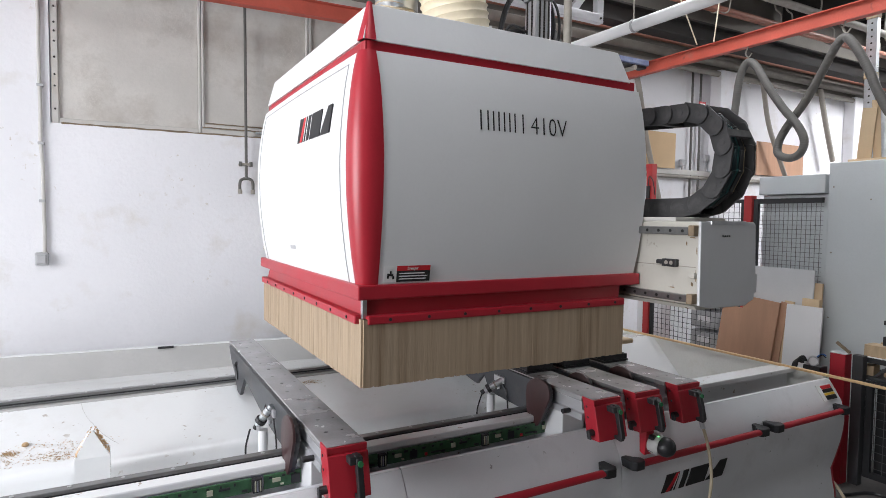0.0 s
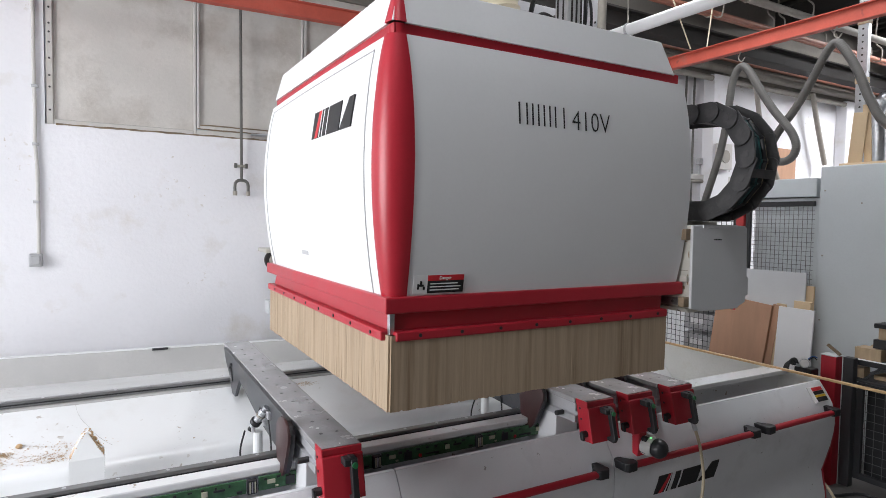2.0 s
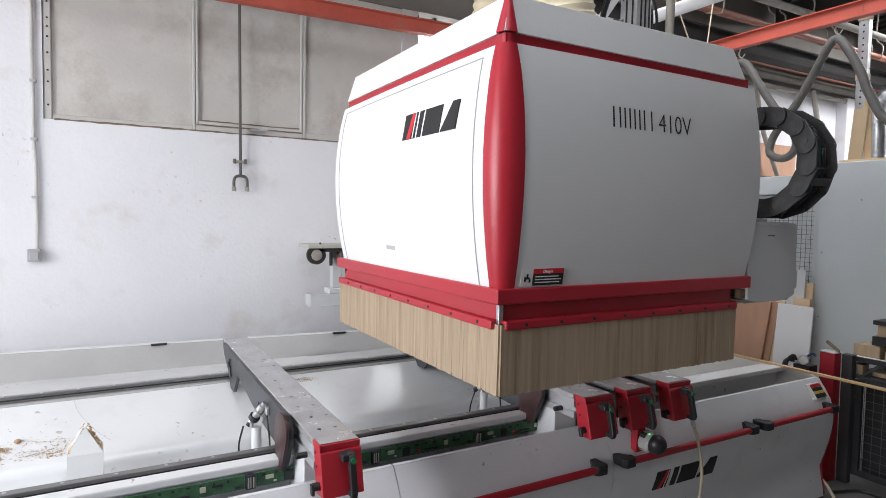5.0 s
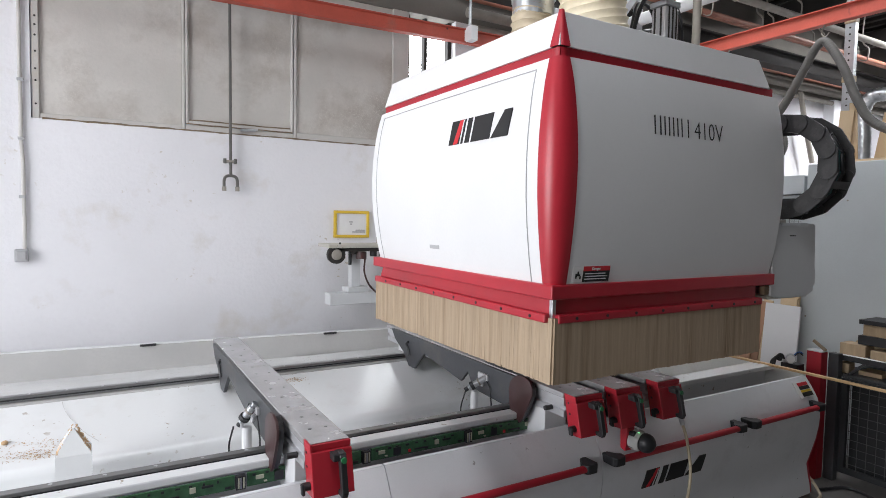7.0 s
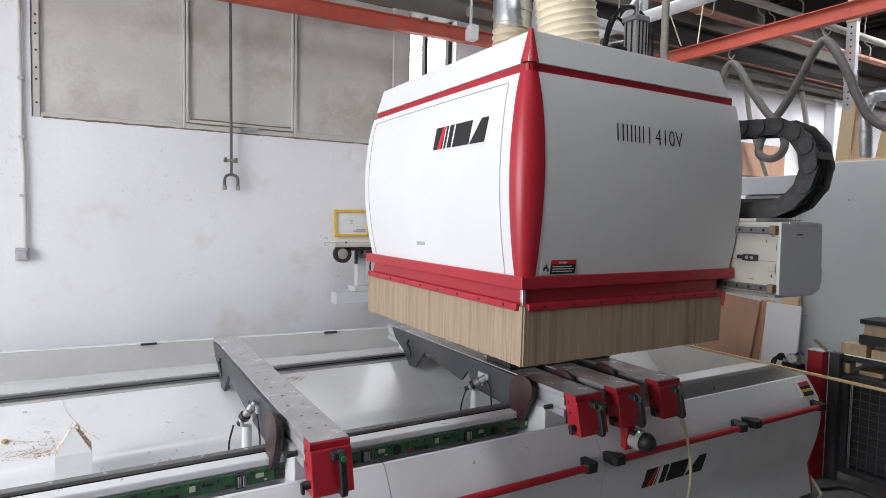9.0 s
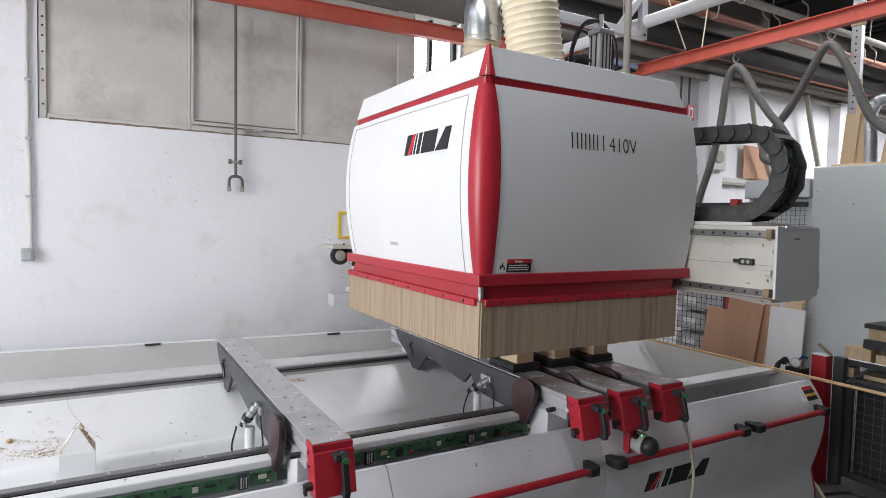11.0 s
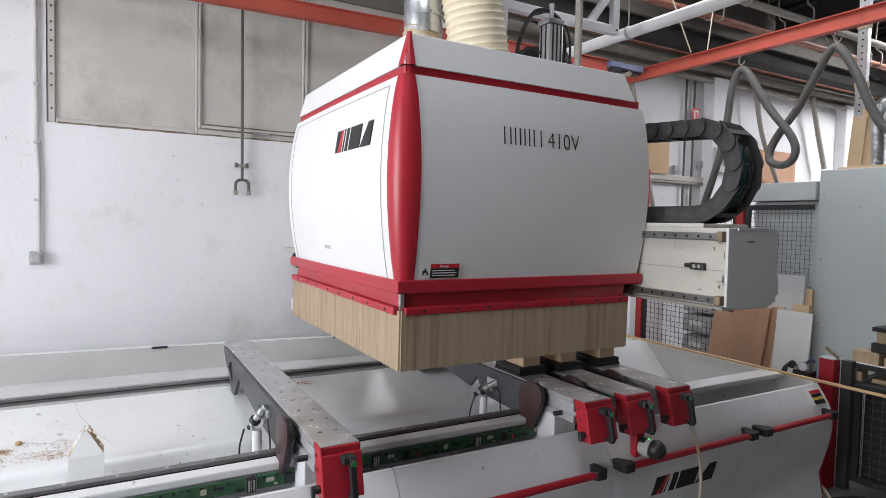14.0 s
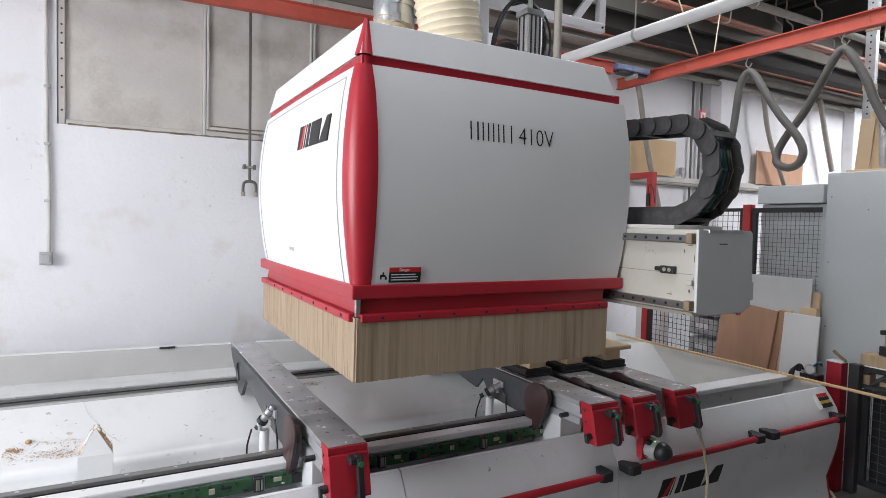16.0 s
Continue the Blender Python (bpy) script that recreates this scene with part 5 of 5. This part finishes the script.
    for pts, r in (([(6.30, 3.054, 3.023), (6.30, 3.023, 2.913), (6.30, 3.001, 2.736), (6.30, 2.979, 2.419), (6.30, 2.979, 1.2), (6.30, 2.979, 0.0)], 0.045), ([(6.20, 2.863, 0.0), (6.20, 2.863, 1.2), (6.20, 2.863, 2.402), (6.20, 2.885, 2.711), (6.20, 2.872, 2.827), (6.20, 2.815, 2.903), (6.20, 2.703, 2.911), (6.20, 2.499, 2.857)], 0.06)):
        alone("extraction_duct", tube(smooth_line(pts, 8), r, 20, rib=(0.05, 0.004)), "galvanised", "bent galvanised extraction duct behind the cabinet", "duct", "extraction ducts", smooth=60)
    # safety fence
    f = thing("safety_fence", (4.75, 3.6, 0), "safety fence of dark wire mesh between red posts", "fence")
    for y, z in ((4.29, 2.30), (3.21, 1.95)):
        part("post", box(4.72, 4.79, y - 0.035, y + 0.035, 0, z, 0.004), "red_dull", f, "dull red fence post")
    part("top_rail", box(4.73, 4.79, 4.325, 5.0, 2.24, 2.30, 0.004), "red_dull", f)
    mesh_panel("mesh", f, 4.75, 3.25, 4.25, 0.1, 1.92, 0.05)
    mesh_panel("mesh", f, 4.75, 2.565, 3.165, 0.1, 1.92, 0.036, 0.002, 0.04, 1, wire="wire")
    part("handset", box(4.70, 4.73, 4.27, 4.31, 1.95, 2.08, 0.006), "black", f)
    shade_smooth(part("handset_cord", tube(smooth_line([(4.71, 4.29, 2.08), (4.70, 4.27, 2.17), (4.70, 4.22, 2.12), (4.71, 4.2, 1.98)], 5), 0.005, 6), "black", f))
    c = thing("switch_cabinet", (5.1, 2.9, 0), "grey sheet-metal switch cabinet behind the fence", "cabinet")
    part("body", box(4.83, 5.5, 2.603, 3.14, 0, 1.95, 0.006), "cabinet_grey", c)
    part("lid", box(4.80, 5.5, 2.625, 3.165, 1.955, 2.105, 0.006), "cabinet_grey", c)
    c = thing("tall_cabinet", (5.2, 1.8, 0), "tall pale grey sheet-metal cabinet", "cabinet")
    part("body", box(4.80, 5.9, 1.05, 2.60, 0, 2.185, 0.005), "cabinet_grey", c)
    part("side_panel", box(4.795, 4.80, 1.06, 2.59, 0.06, 2.175), "cabinet_grey", c)
    for y, z in ((2.56, 2.0), (2.56, 1.5), (2.56, 1.0), (2.3, 1.9)):
        part("rivet", rod((4.795, y, z), (4.791, y, z), 0.006, 8), "pipe_grey", c)
    for x, y, w, hh, lean in ((4.93, 2.43, 0.09, 0.40, 4), (4.98, 2.36, 0.05, 0.46, -3), (5.25, 2.3, 0.10, 0.40, 8)):
        bm = box(-0.012, 0.012, -w / 2, w / 2, 0, hh, 0.002)
        bmesh.ops.transform(bm, matrix=pose(x, y, 2.187, lean, 0, 20), verts=bm.verts)
        alone("board_offcut", bm, "chipboard", "pale chipboard offcut standing on the cabinet", "board", "boards on the cabinet")
    alone("board_stack", box(4.85, 5.2, 2.0, 2.5, 2.186, 2.205, 0.002), "chipboard", "pale board lying on the cabinet", "board")
    ho = thing("hole_post", (5.6, 2.75, 0), "pale perforated steel upright", "post")
    part("channel", prism([(5.60, 2.78), (5.60, 2.70), (5.65, 2.70), (5.65, 2.705), (5.605, 2.705), (5.605, 2.78)], "z", 0, 4.2), "galvanised", ho)
    for i in range(30):
        z = 2.2 + i * 0.055
        part("perforation", rod((5.600, 2.74, z), (5.597, 2.74, z), 0.008, 8), "dark_steel", ho)
    for z in (3.45, 2.95):
        part("tape", box(5.592, 5.655, 2.695, 2.785, z, z + 0.05, 0.002), "wood", ho, "band of tan tape")
    # sheets leaning by the fence
    def sheet(name, x, y0, y1, z1, th, m, lab, cat, lean=4.0, skew=0.0):
        bm = box(0, th, y0, y1, 0, z1, 0.002)
        bmesh.ops.transform(bm, matrix=pose(x, 0, 0, 0, lean, 0), verts=bm.verts)
        if skew:
            mid = Vector((x, (y0 + y1) / 2, 0))
            bmesh.ops.transform(bm, matrix=Matrix.Translation(mid) @ pose(0, 0, 0, skew, 0, 0) @ Matrix.Translation(-mid), verts=bm.verts)
            lo = min(v.co.z for v in bm.verts)
            bmesh.ops.translate(bm, verts=bm.verts, vec=(0, 0, -lo))
        alone(name, bm, m, lab, cat, "sheets by the fence")
    sheet("board_sheet", 4.60, 3.20, 3.46, 0.99, 0.019, "mdf", "brown wood-fibre board leaning on the fence", "board", 5, 4.5)
    sheet("board_sheet", 4.57, 2.95, 3.26, 1.085, 0.022, "mdf", "brown wood-fibre board leaning on the fence", "board", 5, 4.8)
    sheet("board_sheet", 4.60, 2.90, 2.96, 1.09, 0.030, "mdf", "dark-edged fibre board leaning on the fence", "board", 5, 4.8)
    sheet("board_sheet", 4.62, 2.82, 2.90, 1.10, 0.025, "chipboard", "raw chipboard strip leaning on the fence", "board", 4, 3)
    sheet("board_sheet", 4.54, 2.513, 2.787, 1.09, 0.018, "white_paint", "white coated board leaning on the fence", "board", 5)
    sheet("board_sheet", 4.63, 2.57, 2.70, 1.14, 0.02, "chipboard", "raw chipboard strip leaning on the fence", "board", 3)
    sheet("board_sheet", 4.675, 2.58, 2.68, 1.26, 0.02, "chipboard", "raw chipboard strip leaning on the fence", "board", 3)
    sheet("board_sheet", 4.65, 2.63, 3.2, 1.36, 0.012, "cabinet_end", "grey coated sheet leaning on the fence", "board", 3)
    # bright hall items behind the fence
    alone("white_cabinet", box(5.1, 5.5, 4.3, 4.75, 0, 1.05, 0.006), "white_paint", "white low cabinet behind the fence", "cabinet")
    b = thing("crate_stack", (5.05, 3.75, 0), "stacked grey plastic storage crates", "crates")
    for i in range(4):
        part("crate", box(4.95, 5.25, 3.62, 3.92, 0.3 + i * 0.2, 0.47 + i * 0.2, 0.01), "ink_grey", b)
        part("crate_label", box(4.945, 4.95, 3.7, 3.84, 0.36 + i * 0.2, 0.42 + i * 0.2), "paper", b)
    part("crate_base", box(4.94, 5.26, 3.60, 3.94, 0, 0.3, 0.01), "ink_grey", b)
    # boards standing on the duct at the wall
    for x0, x1, z1, lab in ((5.13, 5.88, 2.775, "brown cardboard sheet standing on the wall duct"), (7.45, 8.50, 2.80, "brown board standing on the wall duct")):
        bm = box(x0, x1, 4.95, 4.965, 2.357, z1, 0.002)
        alone("wall_board", bm, "cardboard" if x0 < 7 else "mdf", lab, "board", "boards on the wall duct")
    w = thing("wall_fan", (6.75, 4.83, 2.6), "pale square vent with a round opening", "vent")
    part("plate", box(6.60, 6.86, 4.80, 4.855, 2.42, 2.74, 0.004), "board_frame", w)
    shade_smooth(part("opening", rod((6.73, 4.80, 2.58), (6.73, 4.79, 2.58), 0.08, 24), "pipe_grey", w))
    s = thing("fire_sign", (6.37, 5.0, 3.03), "small white wall sign with a red border", "sign")
    part("plate", box(6.285, 6.405, 4.955, 4.965, 3.02, 3.20), "ink_red", s)
    part("face", box(6.305, 6.385, 4.951, 4.955, 3.045, 3.175), "paper", s)
    part("symbol", box(6.33, 6.365, 4.948, 4.951, 3.07, 3.15), "ink_red", s)
    # coiled cord and strip lamps under the roof
    cc = thing("cord_coil", (5.1, 1.95, 3.2), "coil of pale cord hanging under the roof", "cord")
    for k in range(7):
        a0 = random.uniform(-0.02, 0.02)
        pts = [(5.3 + 0.012 * k - 0.04, 2.14 + a0 + 0.055 * math.sin(a), 3.30 + 0.12 * math.cos(a) + random.uniform(-0.008, 0.008)) for a in (2 * math.pi * i / 18 for i in range(19))]
        shade_smooth(part("loop", tube(pts, 0.006, 6), "hose_cream", cc))
    part("hang_cord", rod((5.3, 2.14, 3.42), (5.3, 2.14, 4.70), 0.005, 6), "hose_cream", cc)
    for a, b in (((5.9, 2.2, 3.28), (8.5, 2.2, 3.28)), ((6.0, 0.5, 4.0), (7.5, 0.5, 4.0))):
        l = thing("strip_lamp", (a[0], a[1], a[2]), "white fluorescent strip lamp under the roof", "lamp", "strip lamps")
        part("housing", box(a[0], b[0], a[1] - 0.06, a[1] + 0.06, a[2] + 0.03, a[2] + 0.08, 0.004), "white_paint", l)
        part("tube", rod((a[0] + 0.03, a[1], a[2] + 0.012), (b[0] - 0.03, a[1], a[2] + 0.012), 0.014, 10), "lamp_white", l)
        for x in (a[0] + 0.2, b[0] - 0.2):
            part("hanger", rod((x, a[1], a[2] + 0.08), (x, a[1], 4.69), 0.004, 6), "pipe_grey", l)
    # blue cover on the end of the long beam
    tr = thing("beam_trolley", (4.6, 4.5, 3.29), "blue plastic-covered trolley on the end of the overhead beam", "trolley")
    part("cover", box(4.372, 4.83, 4.43, 4.57, 3.315, 3.375, 0.012), "tarpaulin", tr, "blue plastic cover")
    part("cable_bar", box(4.40, 4.81, 4.45, 4.55, 3.29, 3.315, 0.004), "fence", tr)
    part("roller", rod((4.62, 4.42, 3.275), (4.62, 4.56, 3.275), 0.025), "pipe_grey", tr)
    # right of the bed: lath, guard post, rack
    alone("wooden_lath", box(3.79, 3.815, 1.25, 3.75, 0.786, 0.800, 0.002), "lath", "long thin wooden lath lying across the bed's end wall", "lath")
    rk = thing("offcut_rack", (4.5, 1.7, 0), "dark wire-mesh guard rack stacked with wooden blocks", "rack")
    part("corner_post", box(4.16, 4.24, 2.105, 2.20, 0, 0.865, 0.003), "red", rk, "red square steel post")
    part("post_cap", box(4.155, 4.245, 2.10, 2.205, 0.865, 0.872, 0.002), "cabinet_end", rk)
    part("inner_post", box(4.245, 4.30, 2.04, 2.104, 0, 0.86, 0.003), "rack_grey", rk)
    part("shelf", box(4.31, 4.9, 1.2, 2.10, 0.70, 0.722, 0.004), "rack_grey", rk, "grey shelf")
    for y in (2.0, 1.78, 1.5):
        part("brace", prism([(y, 0.723), (y + 0.02, 0.723), (y - 0.07, 0.811), (y - 0.09, 0.811)], "x", 4.32, 4.335), "rack_grey", rk)
    part("top_shelf", box(4.31, 4.9, 1.2, 2.10, 0.812, 0.847, 0.004), "fence", rk)
    part("shelf_edge", box(4.312, 4.34, 1.3, 2.08, 0.8475, 0.850, 0.0), "paper", rk)
    mesh_panel("mesh", rk, 4.30, 1.2, 2.035, 0.06, 0.70, 0.055, 0.002, 0.04, wire="wire")
    for x0, x1, y0, y1, z0, z1, m in ((4.345, 4.46, 1.93, 2.085, 0.848, 0.925, "wood"), (4.48, 4.62, 1.76, 2.05, 0.848, 0.93, "wood"), (4.345, 4.46, 1.62, 1.90, 0.848, 0.905, "wood"), (4.36, 4.60, 1.72, 1.985, 0.931, 0.990, "black"),
                                      (4.38, 4.58, 1.74, 1.965, 0.991, 1.065, "wood"), (4.36, 4.60, 1.72, 1.985, 1.066, 1.095, "black"), (4.34, 4.42, 2.02, 2.09, 0.723, 0.790, "wood"), (4.38, 4.52, 1.84, 1.98, 0.723, 0.752, "chipboard"),
                                      (4.40, 4.56, 1.56, 1.78, 0.723, 0.780, "chipboard"), (4.48, 4.66, 1.3, 1.6, 0.848, 0.96, "wood"), (4.50, 4.64, 1.32, 1.58, 0.961, 1.03, "black")):
        alone("packing_block", box(x0, x1, y0, y1, z0, z1, 0.003), m, "wooden packing block on the rack" if m != "black" else "black-faced block on the rack", "block", "blocks on the rack")
    # near-black sheet added behind the mesh for the shade inside the rack
    part("back_plate", box(4.42, 4.44, 1.15, 2.03, 0.03, 0.69, 0.003), "fence", rk)
    g = thing("pressure_gauge", (4.12, 2.27, 0.0), "chrome pressure gauge with black hoses on a valve block", "gauge")
    shade_smooth(part("dial_housing", rod((4.07, 2.255, 0.80), (4.10, 2.275, 0.80), 0.032, 20), "galvanised", g))
    shade_smooth(part("dial", rod((4.067, 2.253, 0.80), (4.071, 2.256, 0.80), 0.026, 20), "paper", g))
    part("valve_body", box(4.08, 4.17, 2.215, 2.33, 0.70, 0.765, 0.006), "black", g)
    part("valve_base", box(4.08, 4.16, 2.22, 2.32, 0.0, 0.70, 0.006), "fence", g)
    shade_smooth(part("valve_knob", rod((4.10, 2.315, 0.765), (4.10, 2.315, 0.785), 0.014), "galvanised", g))
    for k in range(4):
        pts = smooth_line([(4.1, 2.31 + 0.012 * k, 0.77), (4.09, 2.33 + 0.014 * k, 0.815 - 0.012 * k), (4.08, 2.36 + 0.01 * k, 0.79 - 0.01 * k), (4.07, 2.375 + 0.008 * k, 0.70)], 6)
        shade_smooth(part("hose", tube(pts, 0.008, 8), "black", g))
    for dz in (0.0, 0.014):
        shade_smooth(part("blue_line", tube(smooth_line([(4.12, 2.27, 0.80 + dz), (4.13, 2.235, 0.84 + dz * 0.5), (4.14, 2.212, 0.825 + dz)], 6), 0.004, 6), "blue" if dz else "black", g))
    bm = box(-0.008, 0.008, -0.05, 0.05, 0, 0.018, 0.002)
    bmesh.ops.transform(bm, matrix=pose(4.2, 2.145, 0.897, 34, 0, 0), verts=bm.verts)
    alone("wood_scrap", bm, "caulk", "thin wooden scrap propped on the red post", "wood scrap")
    shade_smooth(alone("floor_cable", tube(smooth_line([(4.0, 2.0, 0.012), (4.2, 1.9, 0.012), (4.15, 1.6, 0.012), (4.4, 1.3, 0.012), (4.3, 0.9, 0.012)], 8), 0.010, 8), "black", "black cable lying on the floor", "cable"))
    shade_smooth(alone("floor_hose", tube(smooth_line([(3.97, 2.2, 0.16), (3.955, 2.08, 0.12), (3.93, 1.97, 0.04), (3.86, 1.93, 0.010), (3.5, 1.90, 0.010), (2.6, 1.87, 0.014)], 8), 0.009, 8), "hose_tan", "tan air hose along the foot of the bed", "hose"))


hall()
wall_fittings()
bed()
console(0.606, "dusty metal console with a dark side plate and red end block", steep=True, w=0.139)
console(1.783, "metal console with a red end block, close to two others")
console(2.029, "metal console with a red end block and ball switch below it", ball=True, valve=False)
console(2.305, "metal console with a red end block and tan air hose", air=True, valve=False)
pods()
HEAD = head()
ARM = gantry()
CHAIN, CHAIN_LINKS = cable_chain()
surroundings()


# ---- movement: the head mills round a rectangle with rounded corners at constant speed ----
def milling_path(t, x0=-0.397, x1=0.234, y0=-0.426, y1=0.004, r=0.051, start=0.085, speed=0.122):
    w, d, q = x1 - x0 - 2 * r, y1 - y0 - 2 * r, math.pi * r / 2
    s = (start + speed * t) % (2 * (w + d) + 4 * q)
    legs = [(d, (x0, y1 - r), (0, -1)), (q, (x0 + r, y0 + r), 180), (w, (x0 + r, y0), (1, 0)), (q, (x1 - r, y0 + r), 270),
            (d, (x1, y0 + r), (0, 1)), (q, (x1 - r, y1 - r), 0), (w, (x1 - r, y1), (-1, 0)), (q, (x0 + r, y1 - r), 90)]
    for length, (px, py), way in legs:
        if s <= length:
            if isinstance(way, tuple):
                return px + s * way[0], py + s * way[1]
            a = radians(way) + s / r
            return px + r * math.cos(a), py + r * math.sin(a)
        s -= length
    return x0 + r, y1


def motions():
    steps = [i * 0.1 for i in range(161)]
    spots = [(t, *milling_path(t)) for t in steps]
    for ob, follows_y in ((HEAD, 1), (ARM, 0), (CHAIN, 0)):
        bx, by, bz = ORIGIN[ob.name]
        walk(ob, [(t, pose(bx + dx, by + dy * follows_y, bz)) for t, dx, dy in spots])
    coarse = [(i * 0.2, milling_path(i * 0.2)[1]) for i in range(81)]
    for k, link in enumerate(CHAIN_LINKS):
        walk(link, [(t, chain_pose((k + 0.5) * PITCH, dy)) for t, dy in coarse])


motions()
